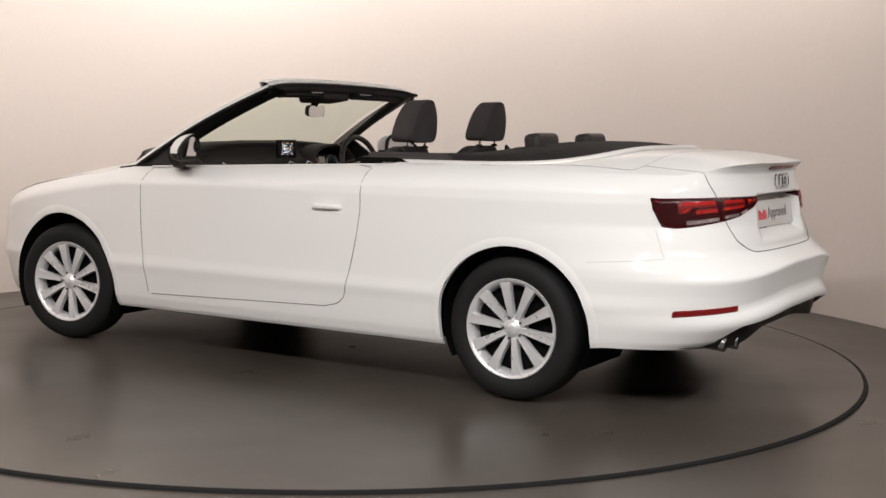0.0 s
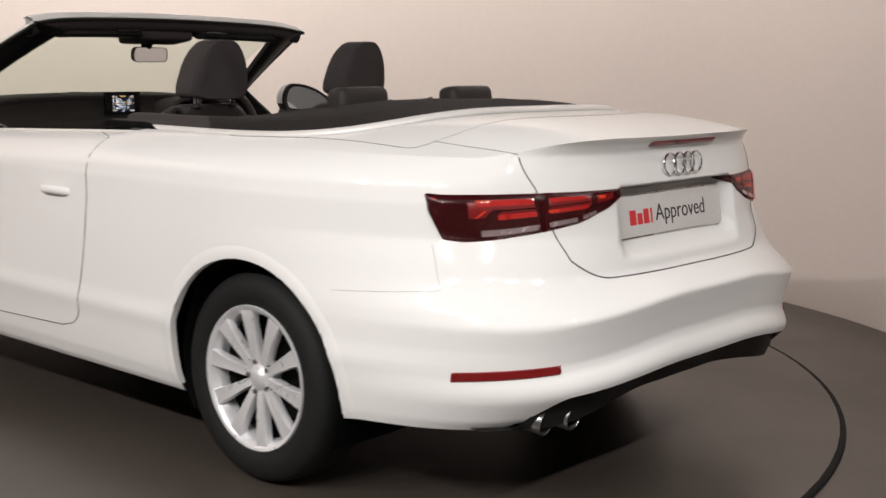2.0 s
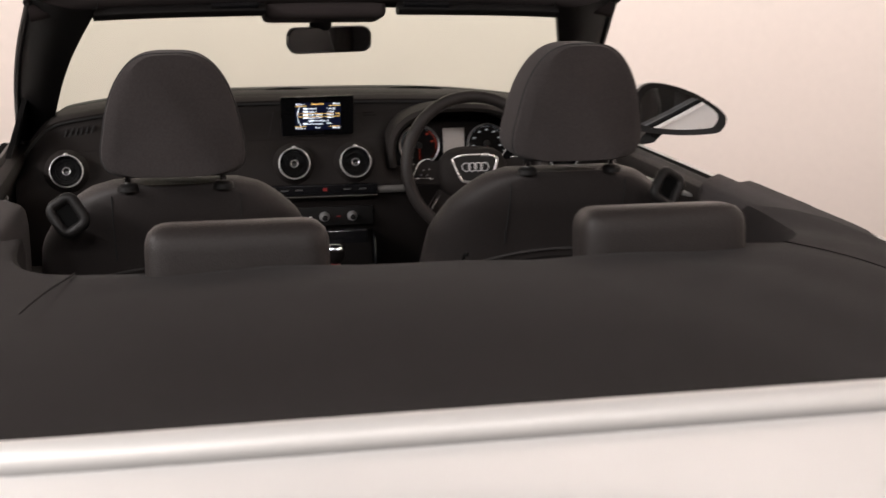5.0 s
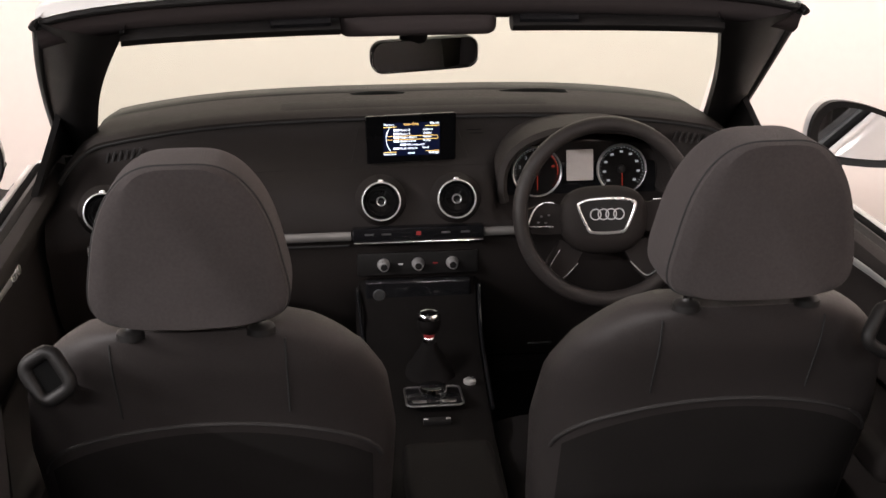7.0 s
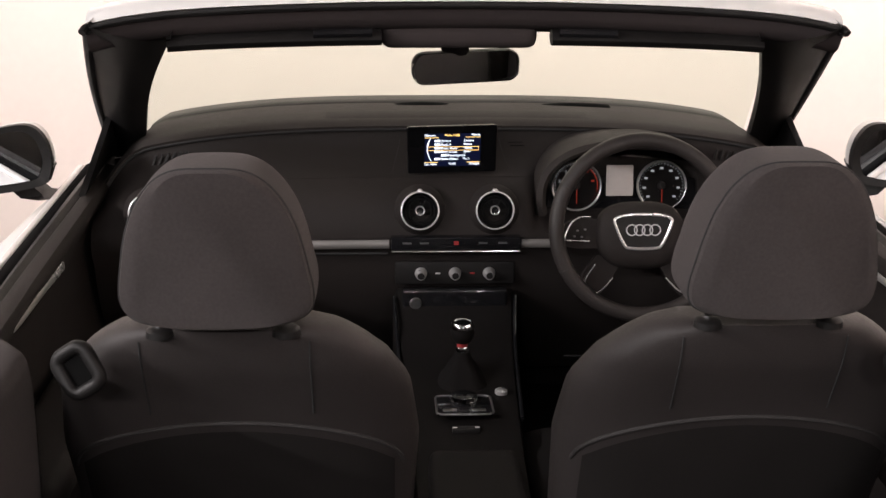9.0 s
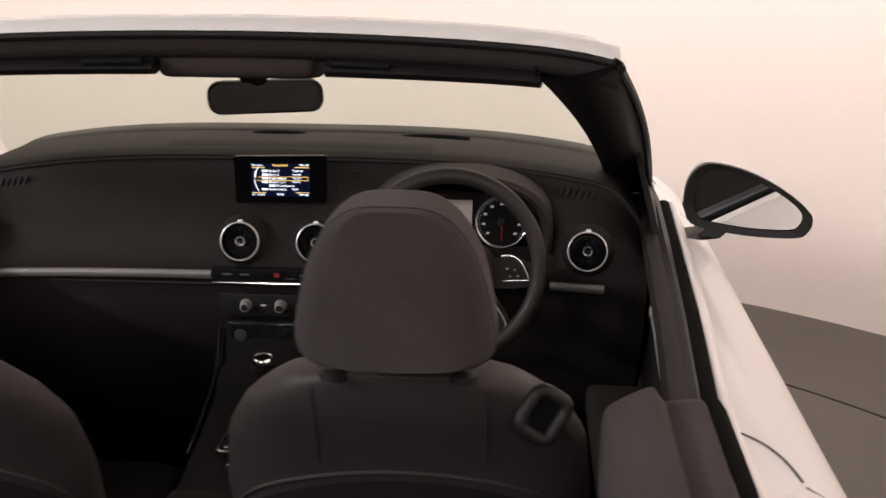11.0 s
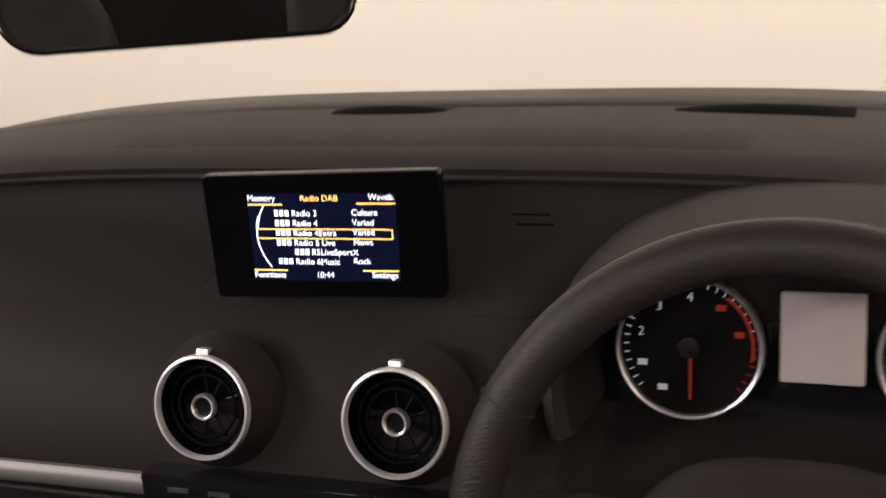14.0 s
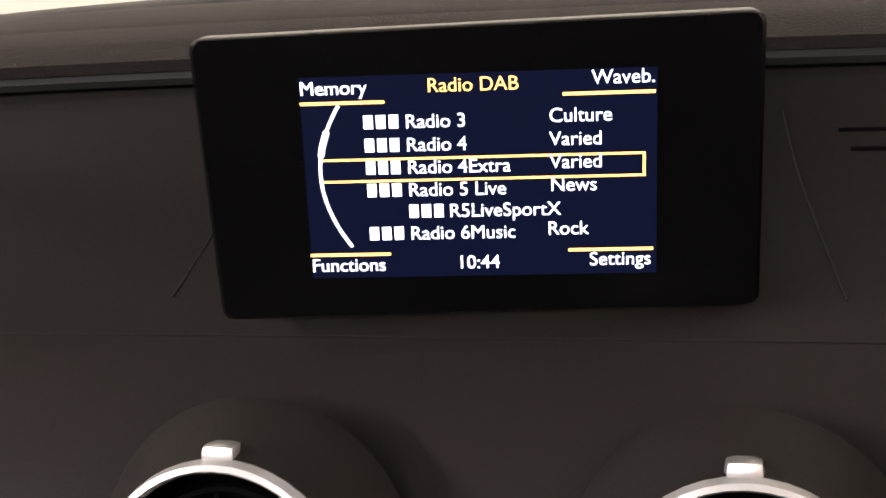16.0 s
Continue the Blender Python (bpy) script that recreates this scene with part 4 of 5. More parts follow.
glass_rows = []
for k in range(17):
    t = k / 16
    row = []
    for u in np.linspace(-1, 1, 25):
        a = Vector((0.575 * u, 1.535 + 0.055 * (1 - u * u), 1.312 + 0.020 * (1 - u * u)))
        b = Vector((0.690 * u, 2.14 + 0.13 * (1 - u * u), 0.985 + 0.025 * (1 - u * u)))
        p = a.lerp(b, t)
        p += Vector((0, 0.012, 0.022)) * math.sin(math.pi * t)
        row.append(p)
    glass_rows.append(row)
pane = part("windscreen_pane", sheet(glass_rows), M_GLASS, car, "faintly green curved windscreen glass")
pane.visible_shadow = False

# interior mirror on its stalk
MC = Vector((0.010, 1.661, 1.2185))
mm = Matrix.Translation(MC) @ pose(0, 0, 0, 0, 0, 15) @ pose(0, 0, 0, 90 + 8, 0, 0) @ pose(0, 0, 0, 0, 0, 2.5)
out_ = rounded(0.212, 0.060, 0.023, 6)
out_ = [(x, y - 0.004 * (x / 0.1)) for x, y in out_]
bm = bmesh.new()
rr = [[mm @ Vector((x * s, y * s, z)) for x, y in out_] for s, z in ((0.55, -0.032), (0.85, -0.026), (0.98, -0.012), (1.0, 0.0), (0.97, 0.004), (0.93, 0.002))]
vs = grid_into(bm, rr, close_v=True)
bm.faces.new(vs[0])
rear_mirror = part("interior_mirror", bm, M_BLACK, car, "black interior mirror with a bright lower edge")
bm = bmesh.new()
bm.faces.new([bm.verts.new(mm @ Vector((x * 0.945, y * 0.93, 0.0025))) for x, y in out_])
part("mirror_glass", bm, M_MIRROR, rear_mirror, smooth=False)
part("mirror_edge", tube([mm @ Vector((x * 0.985, y * 0.985, 0.003)) for x, y in out_[12:27]], 0.0016, 6), M_CHROME, rear_mirror)
part("mirror_stalk", tube([MC + Vector((-0.02, 0.016, 0.010)), MC + Vector((-0.022, -0.010, 0.040)), (-0.016, 1.60, 1.300)], 0.014, 10, flat=(0.026, 0.012)), M_BLACK, rear_mirror)
part("sensor_cover", box((-0.012, 1.590, 1.289), (0.275, 0.14, 0.046), 0.022, 4, pose(0, 0, 0, -8, 0, 0)), M_LINER, frame_top)

# ---- roof cover ----
def cover_in(phi, sx=-1):
    c, s = max(0, math.cos(phi)), math.sin(phi)
    w, n = 0.565, 3.6
    x = sx * w * c ** (2 / n)
    return Vector((x, 0.72 - 0.60 * s ** (2 / n), 1.022 + 0.048 * s ** 2))


def cover_rows(sx):
    cov = []
    cov += [(body_set @ trim_pt(math.pi / 2 * k / 48, -0.022, sx), cover_in(math.pi / 2 * k / 48, sx)) for k in range(3, 49)]
    rows_ = []
    for o, i in cov:
        row = [o + Vector((0, 0, -0.02)), o + Vector((0, 0, 0.006))]
        for u in (0.12, 0.3, 0.5, 0.7, 0.85, 0.94, 1.0):
            p = o.lerp(i, u)
            p.z += 0.018 * math.sin(math.pi * u) + 0.003 * math.sin(p.x * 9 + u * 4) + 0.0015 * math.sin(p.x * 31 + p.y * 17)
            row.append(p)
        d = (i - o)
        d.z = 0
        d.normalize()
        row += [i + d * 0.012 + Vector((0, 0, -0.008)), i + d * 0.016 + Vector((0, 0, -0.03)), i + d * 0.01 + Vector((0, 0, -0.20))]
        rows_.append(row)
    return rows_


bm = bmesh.new()
for sx in (-1, 1):
    grid_into(bm, cover_rows(sx))
bmesh.ops.remove_doubles(bm, verts=bm.verts, dist=1e-5)
cover = part("roof_cover", bm, M_CANVAS, car, "folded black canvas roof cover behind the seats")
ln = [Vector((-0.004, 0.085, 1.084)), Vector((0.0, 0.10, 1.082)), Vector((0.001, 0.120, 1.074)), Vector((0.0, 0.130, 1.060))]
part("cover_tab", tube(smooth_line(ln, 5), 0.0022, 6), M_DARK, cover)
for sx in (-1, 1):
    ln = [(body_set @ trim_pt(0.95, -0.05, sx)).lerp(cover_in(0.85, sx), u) + Vector((0, 0, 0.019 * math.sin(math.pi * u) + 0.003)) for u in np.linspace(0.55, 1.0, 10)]
    part("cover_seam", tube(ln, 0.0010, 6), M_CANVAS, cover)

# ---- cabin tub ----
part("cabin_floor", box((0, 1.15, 0.29), (1.40, 2.3, 0.04)), M_CARPET, car)
part("firewall", box((0, 2.20, 0.62), (1.40, 0.05, 0.70)), M_CARPET, car)
for sx in (-1, 1):
    SETTLE[0] = body_set
    rows_ = []
    for y in np.linspace(0.88, 2.06, 14):
        xi, up = prof(y, (0.87, 1.25, 1.8, 2.06), (0.717, 0.744, 0.775, 0.79)), 0.016 - 0.036 * (y - 0.9) / 1.1
        rows_.append([Vector((x * sx, y, z)) for x, z in ((xi - 0.008, 0.958 + up), (xi - 0.014, 0.976 + up), (xi - 0.026, 0.981 + up), (xi - 0.044, 0.976 + up), (xi - 0.051, 0.963 + up), (xi - 0.048, 0.946 + up), (xi - 0.034, 0.926 + up), (xi - 0.020, 0.88 + up), (min(xi - 0.004, 0.742), 0.60), (0.735, 0.40), (0.70, 0.30))])
    card = part("door_card", sheet(rows_), M_SOFT, car, "black soft-touch door lining")
    belt = [(prof(y, (0.87, 1.25, 1.8, 2.06), (0.717, 0.744, 0.775, 0.79)), y, 0.016 - 0.036 * (y - 0.9) / 1.1) for y in np.linspace(0.58, 2.04, 18)]
    part("belt_seal", tube([Vector(((x + 0.006) * sx, y, 0.978 + up)) for x, y, up in belt], 0.01, 10, flat=(0.013, 0.009)), M_DARK, card, "black rubber seal along the door top")
    part("belt_moulding", tube([Vector(((x + 0.026) * sx, y, 0.978 + up)) for x, y, up in belt], 0.01, 10, flat=(0.009, 0.006)), M_TRIM, card)
    pts = [Vector((x * sx, y, z)) for x, y, z in ((0.730, 1.46, 0.928), (0.710, 1.435, 0.933), (0.702, 1.30, 0.946), (0.686, 1.06, 0.968), (0.696, 1.025, 0.970))]
    part("door_pull", tube(smooth_line(pts, 6), 0.006, 10, flat=(0.0055, 0.0095)), M_SATIN, card, "satin metal door pull")
    part("armrest", box((0.66 * sx, 1.20, 0.74), (0.11, 0.55, 0.06), 0.02, 3), M_SOFT, card)
    part("door_speaker", lathe([(0.0, 0.0), (0.075, 0.0), (0.08, -0.006)], 30, Matrix.Translation((0.722 * sx, 1.80, 0.50)) @ pose(0, 0, 0, 0, -90 * sx, 0)), M_BLACK, card)
    SETTLE[0] = Matrix()
    # padded panel beside the rear seats, its front end cut off slantwise
    rows_ = []
    for u in (*np.linspace(0, 0.93, 16), 0.97, 0.985, 0.995, 1.0):
        row = []
        for x, z in ((0.733, 0.960), (0.716, 0.972), (0.710, 1.000), (0.702, 1.008), (0.668, 1.004), (0.659, 1.002), (0.652, 1.010), (0.645, 1.021), (0.636, 1.025), (0.610, 1.025), (0.588, 1.022), (0.581, 1.016), (0.578, 1.000), (0.578, 0.93), (0.584, 0.80), (0.60, 0.45)):
            y = 0.10 + (prof(x, (0.578, 0.645), (0.785, 0.852)) - 0.10) * u
            back = sm(0.45, 0.18, y)
            row.append(Vector(((x + 0.034 * back * (x < 0.66)) * sx, y, z - 0.050 * back * (z > 0.95) - 0.006 * max(0, (u - 0.985) / 0.015) ** 2 * (z > 0.99))))
        rows_.append(row)
    rows_.append([p + Vector((0, 0.004, -0.010 if p.z > 0.95 else 0)) for p in rows_[-1]])
    rows_.append([Vector((p.x, p.y, min(p.z, 0.42))) for p in rows_[-1]])
    # black sheet laid over the gap to the body in place of its deep shade
    part("panel_slot_shade", sheet([[Vector((x * sx, y, z - 0.03 * sm(0.66, 0.50, y))) for x, z in ((0.700, 0.998), (0.712, 1.003), (0.728, 0.998), (0.738, 0.984))] for y in np.linspace(0.50, 0.862, 8)]), M_DARK, car, "black sheet for the shade in the gap between the rear panel and the body")
    part("side_panel", sheet(rows_), M_CLOTH, car, "dark cloth covered panel beside the rear seat", sharp=55)

# rear seat
part("rear_bench", box((0.0, 0.42, 0.50), (1.10, 0.55, 0.22), 0.05, 4), M_BLACKCLOTH, car)
rows_ = []
for z, y, d in ((0.55, 0.30, 0.16), (0.80, 0.24, 0.15), (0.95, 0.185, 0.12), (1.005, 0.175, 0.09), (1.025, 0.17, 0.05)):
    rows_.append([Vector((0.53 * sgnpow(math.cos(a), 0.25), y + d * 0.5 * sgnpow(math.sin(a), 0.5), z)) for a in np.linspace(0, 2 * math.pi, 40, endpoint=False)])
part("rear_backrest", loft(rows_), M_LEATHER, car)
for x in (-0.260, 0.259):
    bm = box((x, 0.165, 1.072), (0.212, 0.085, 0.090), 0.032, 5)
    bmesh.ops.transform(bm, matrix=Matrix.Translation((x, 0.165, 1.07)) @ pose(0, 0, 0, -8, 0, 0) @ Matrix.Translation((-x, -0.165, -1.07)), verts=bm.verts)
    part("rear_headrest", bm, M_LEATHER, car, "low dark padded rear headrest")


# front seats
def seat_outline(t):
    """Half width, centre y and depth of the backrest at height t from 0 to 1."""
    hw = prof(t, (0, 0.3, 0.6, 0.78, 0.88, 0.94, 0.98, 1.0), (0.225, 0.238, 0.245, 0.232, 0.203, 0.172, 0.142, 0.105))
    return hw, 1.040 - 0.20 * t - 0.018 * sm(0.7, 1.0, t), prof(t, (0, 0.6, 0.88, 1.0), (0.15, 0.125, 0.098, 0.07))


def make_seat(cx, outer):
    z0, z1 = 0.52, 1.047
    rows_ = []
    for k in range(30):
        t = 1 - (1 - k / 29) ** 1.5
        hw, yc, d = seat_outline(t)
        z = z0 + (z1 - z0) * t
        rows_.append([Vector((cx + hw * sgnpow(math.cos(a), 0.55), yc + 0.5 * d * sgnpow(math.sin(a), 0.7) + 0.020 * abs(math.cos(a)) ** 3, z)) for a in np.linspace(0, 2 * math.pi, 48, endpoint=False)])
    seat = part("front_seat", loft(rows_), M_SEATBACK, car, "black leather front seat with a grey cloth headrest")
    cush = []
    for k in range(10):
        t = k / 9
        y = 0.91 + 0.52 * t
        cush.append([Vector((cx + 0.245 * sgnpow(math.cos(a), 0.4), y, 0.50 + 0.02 * t + 0.085 * sgnpow(math.sin(a), 0.5) * (1 if t < 0.85 else 0.8))) for a in np.linspace(0, 2 * math.pi, 32, endpoint=False)])
    part("cushion", loft(cush), M_BLACKCLOTH, seat)
    # piping across the back and seams up the sides
    def back_y(x, z):
        t = (z - z0) / (z1 - z0)
        hw, yc, d = seat_outline(t)
        u = min(1.0, abs(x - cx) / hw)
        ca = u ** (1 / 0.55)
        sa = math.sqrt(max(0, 1 - min(1, ca) ** 2))
        return yc - 0.5 * d * sa ** 0.7 + 0.020 * ca ** 3
    arc = [(cx + 0.225 * math.sin(a), 0.785 + 0.110 * math.cos(a) ** 0.8) for a in np.linspace(-1.45, 1.45, 30)]
    part("piping", tube([Vector((x, back_y(x, z) - 0.001, z)) for x, z in arc], 0.003, 8), M_PIPING, seat)
    for dx in (-0.105, 0.105):
        part("back_seam", tube([Vector((cx + dx, back_y(cx + dx, z) - 0.0006, z)) for z in np.linspace(0.91, 1.028, 12)], 0.0014, 6), M_SEAM, seat)
    part("map_pocket", sheet([[Vector((cx + 0.21 * u, back_y(cx + 0.21 * u, z) - 0.003, z)) for u, z in ((u, 0.56 + (0.777 + 0.105 * math.sqrt(max(0, 1 - (0.93 * u) ** 2)) - 0.56) * v) for u in np.linspace(-1, 1, 17))] for v in (0, 0.25, 0.5, 0.75, 1.0)]), M_POCKET, seat)
    # headrest
    hc = Vector((cx, 0.784, 1.166 if cx < 0 else 1.172))
    rows_ = []
    for k in range(17):
        q = -1 + 2 * k / 16
        sc = 0.85 + 0.15 * (1 - abs(q) ** 4) ** (1 / 2.6) if abs(q) < 1 else 0.82
        row = []
        for a in np.linspace(0, 2 * math.pi, 64, endpoint=False):
            up = math.sin(a) > 0
            x, z = sgnpow(math.cos(a), 0.56 if up else 0.34), sgnpow(math.sin(a), 0.74 if up else 0.34)
            w = 0.1215 - 0.043 * max(0, (z + 1) / 2) ** 1.5
            row.append(hc + Vector((w * x * sc, q * (0.068 - 0.009 * z - 0.010 * z * z) - 0.020 * z + 0.014 * (x * x) * (q < 0), 0.100 * z * (0.88 + 0.12 * sc))))
        rows_.append(row)
    rest = part("headrest", loft(rows_), M_CLOTH, seat)
    part("headrest_seam", tube(rows_[2], 0.0016, 6, closed=True), M_SEAM, seat)
    for dx in (-0.077, 0.077):
        part("post", tube([hc + Vector((dx, 0.012, -0.13)), hc + Vector((dx, 0.008, -0.09))], 0.006, 10), M_CHROME, seat)
        part("post_guide", lathe([(0.0, 0.006), (0.012, 0.006), (0.017, 0.002), (0.018, -0.006)], 18, Matrix.Translation(hc + Vector((dx, 0.010, -0.122)))), M_BLACK, seat)
    # belt guide loop on the outer shoulder
    lm = Matrix.Translation((cx + 0.172 * outer, 0.764, 1.016 if outer > 0 else 1.006)) @ pose(0, 0, 0, 90 - 14, 0, 12 * outer) @ pose(0, 0, 0, 0, 0, -34 * outer)
    loop = [lm @ Vector((x, y, 0.0)) for x, y in rounded(0.042, 0.052, 0.012, 5)]
    part("belt_loop", tube(loop, 0.008, 10, closed=True, flat=(0.009, 0.009)), M_BLACK, seat)
    # flat dark face across the loop paints the shade of its slot
    bm = bmesh.new()
    bm.faces.new([bm.verts.new(p) for p in loop])
    part("belt_slot_shade", bm, M_DARK, seat, smooth=False)
    return seat


make_seat(0.337, 1)
make_seat(-0.341, -1)

# ---- dashboard ----
def dash_section(x):
    u = abs(x)
    e = u / 0.70
    dz, dy = -0.050 * e ** 3.2 - 0.07 * max(0, (u - 0.64) / 0.1) ** 2, -0.020 * e ** 3
    r = sm(0.215, 0.160, abs(x - 0.360))     # instrument recess
    pts = [(2.26, 1.040), (2.13, 1.052), (2.03, 1.058), (1.965, 1.056), (1.945, 1.052), (1.934, 1.045), (1.936, 1.040), (1.943, 1.037), (1.943, 1.031),
           (1.937, 1.016), (1.922, 0.998), (1.898, 0.980), (1.868, 0.963), (1.838, 0.949), (1.809, 0.933), (1.789, 0.914), (1.772, 0.876), (1.768, 0.856), (1.768, 0.834), (1.780, 0.818), (1.786, 0.77), (1.81, 0.70), (1.87, 0.62), (1.95, 0.53), (2.08, 0.42)]
    out = []
    for k, (y, z) in enumerate(pts):
        w = 1.0 if k > 2 else k / 3
        zz = z + dz * float(np.interp(k, (0, 2, 3, 8, 16), (1.0, 1.0, 1.0, 1.0, 0.15)))
        yy = y + dy * w
        if 8 <= k <= 16:
            yy += r * max(0.0, 1.900 - yy)
        out.append(Vector((x, yy, zz)))
    return out


DX = np.linspace(-0.735, 0.735, 91)
rows_ = [dash_section(x) for x in DX]
dash = part("dashboard", sheet([r[6:] for r in rows_], 0), M_SOFT, car, "black soft-touch dashboard with round air vents", sharp=75)
part("dash_pad", sheet([r[:7] for r in rows_]), M_PAD, dash)
part("pad_gap", tube([r[7] + Vector((0, -0.004, 0)) for r in rows_], 0.0035, 6), M_SEAM, dash)
rows_ = []
for x in np.linspace(-0.275, 0.300, 30):
    a, c = dash_section(x)[2], dash_section(x)[3]
    e = 0.0012 * min(1, (x + 0.275) / 0.01, (0.300 - x) / 0.01)
    rows_.append([a.lerp(c, u) + Vector((0, 0, e * (0 if u in (0.0, 1.0) else 1) - 0.0002)) for u in (0.0, 0.1, 0.5, 0.9, 1.0)])
part("speaker_grille", sheet(rows_), M_SOFT, dash)
strip_ = [[r[0] + Vector((0, 0.004, 0.006)), r[0].lerp(r[1], 0.45) + Vector((0, 0, 0.006)), r[0].lerp(r[1], 0.75) + Vector((0, 0, 0.003)), r[0].lerp(r[1], 0.80) - Vector((0, 0, 0.001))] for r in (dash_section(x) for x in np.linspace(-0.68, 0.68, 50))]
part("windscreen_base_strip", sheet(strip_), M_BLACK, dash, "black strip along the foot of the windscreen")
for x, w in ((-0.06, 0.13), (0.285, 0.17)):
    duct = [[Vector((x + w * 0.5 * u, 2.125 + 0.022 * v, dash_section(x)[1].z - 0.0015 + 0.0075 * (1 - u * u) ** 0.7 * (1 - v * v))) for v in np.linspace(-1, 1, 7)] for u in np.linspace(-1, 1, 15)]
    part("windscreen_duct", sheet(duct), M_DARK, dash, "low dark demister duct at the foot of the windscreen")
for k in range(2):
    a = dash_section(0.135)[9].lerp(dash_section(0.135)[10], 0.35 + 0.35 * k)
    part("dash_slit", box(a + Vector((0.004 * k, -0.0004, 0)), (0.030, 0.0016, 0.0012)), M_DARK, dash)
for x, sx in ((0.598, 1), (-0.598, -1)):
    for k in range(6):
        q = x - 0.032 + 0.013 * k
        a, c = dash_section(q)[9], dash_section(q)[11]
        m_ = a.lerp(c, 0.35)
        part("side_grille_slat", box(m_ + Vector((0, -0.001, 0)), (0.006, 0.006, 0.030), 0.001, 1, pose(0, 0, 0, -15, 20, 0)), M_BLACK, dash)

# lower console front and glovebox joints
part("glovebox_gap", tube([Vector((x, 1.776, 0.812)) for x in np.linspace(-0.64, -0.14, 8)], 0.0025, 6), M_SEAM, dash)
for q, s_ in ((-0.112, -1), (0.100, 1)):
    ln = []
    for k, dx in ((9, 0.0), (10, 0.004), (11, 0.010), (12, 0.017)):
        ln.append(dash_section(q + dx * s_)[k] + Vector((0, -0.0003, 0.0003)))
    part("screen_gap", tube(smooth_line(ln, 4), 0.0004, 6), M_SEAM, dash)
crease = [dash_section(x)[12].lerp(dash_section(x)[13], 0.6) + Vector((0, -0.0002, 0.0002)) for x in np.linspace(-0.60, 0.17, 50)]
crease += [dash_section(0.17 + 0.05 * k / 5)[12].lerp(dash_section(0.17 + 0.05 * k / 5)[13], 0.6).lerp(dash_section(0.17 + 0.05 * k / 5)[10], (k / 5) ** 1.5) + Vector((0, -0.0002, 0.0002)) for k in range(1, 6)]
part("dash_crease", tube(smooth_line(crease, 2), 0.0004, 6), M_SOFT, dash)


def make_vent(x, y, z, yaw=0.0):
    m = Matrix.Translation((x, y, z)) @ pose(0, 0, 0, 90 - 13, 0, yaw)
    vent = part("air_vent", lathe([(0.053, -0.03), (0.048, -0.014), (0.0415, -0.004), (0.040, 0.0), (0.034, -0.006), (0.034, -0.03), (0.0, -0.03)], 44, m), M_SOFT, car, "round black air vent with a bright metal ring")
    part("vent_ring", lathe([(0.0359, -0.001), (0.0362, 0.003), (0.0372, 0.0050), (0.0390, 0.0044), (0.0402, -0.002)], 44, m, closed=True), M_VENTRING, vent)
    part("vent_bore", lathe([(0.0361, 0.0), (0.0338, -0.006), (0.0334, -0.028), (0.0, -0.028), (0.0, -0.029), (0.0338, -0.029)], 40, m, closed=True), M_FRAME, vent)
    for r in (0.0295, 0.0235):
        part("vent_louvre", tube([m @ Vector((r * math.cos(a), r * math.sin(a), -0.006)) for a in np.linspace(0, 2 * math.pi, 36, endpoint=False)], 0.0016, 6, closed=True), M_FRAME, vent)
    for k in range(9):
        a = 2 * math.pi * (k + 0.5) / 9
        part("vent_fin", tube([m @ Vector((r * math.cos(a), r * math.sin(a), -0.010)) for r in (0.009, 0.029)], 0.0012, 5), M_FRAME, vent)
    part("vent_hub_ring", lathe([(0.0072, -0.003), (0.0075, 0.001), (0.0090, 0.002), (0.0100, 0.0), (0.0100, -0.004)], 28, m, closed=True), M_SATIN, vent)
    part("vent_hub", lathe([(0.0, -0.003), (0.0074, -0.002), (0.0074, -0.012)], 20, m), M_GLOSSBLACK, vent)
    part("vent_tab", box((0, 0, 0), (0.011, 0.009, 0.010), 0.003, 2, m @ Matrix.Translation((0, 0.0395, -0.004))), M_SATIN, vent)
    return vent


make_vent(-0.0735, 1.757, 0.909)
make_vent(0.079, 1.757, 0.909)
make_vent(0.616, 1.742, 0.910, -4)
make_vent(-0.616, 1.742, 0.910, 4)

for x0, x1 in ((-0.655, -0.136), (0.136, 0.205), (0.545, 0.652)):
    part("trim_strip", tube([Vector((x, min(dash_section(x)[18].y, 1.768) - 0.004, 0.836 + (dash_section(x)[18].z - 0.834))) for x in np.linspace(x0, x1, 14)], 0.008, 10, flat=(0.007, 0.0095)), M_DASHTRIM, dash, "brushed metal dashboard strip")
part("button_bar", box((0.0, 1.760, 0.8405), (0.266, 0.024, 0.027), 0.004, 2), M_GLOSSBLACK, dash)
part("bar_edge", tube([(-0.131, 1.748, 0.8245), (0.131, 1.748, 0.8245)], 0.0030, 8), M_CHROME, dash)
for k, x in enumerate((-0.100, -0.065, 0.0, 0.055, 0.095)):
    bm = box((x, 1.7475, 0.8425), (0.018 if k != 2 else 0.010, 0.0008, 0.0035 if k != 2 else 0.008))
    part("button_mark", bm, M_DIALRED if k == 2 else M_STEEL, dash)
part("climate_panel", box((0.0, 1.788, 0.767), (0.250, 0.020, 0.050), 0.005, 2), M_BLACK, dash)
for x in (-0.071, 0.0, 0.071):
    m = Matrix.Translation((x, 1.778, 0.767)) @ pose(0, 0, 0, 90, 0, 0)
    part("climate_knob", lathe([(0.0, 0.019), (0.0085, 0.019), (0.0098, 0.017), (0.0106, 0.006), (0.0125, 0.003), (0.013, 0.0)], 28, m), M_SATIN, dash)
    part("knob_face", lathe([(0.0, 0.0202), (0.0070, 0.0198), (0.0075, 0.018)], 24, m), M_BLACK, dash)
for x in (-0.036, 0.036):
    part("climate_mark", box((x, 1.7775, 0.767), (0.010, 0.0008, 0.003)), M_DIALRED if x > 0 else M_DIALTXT, dash)

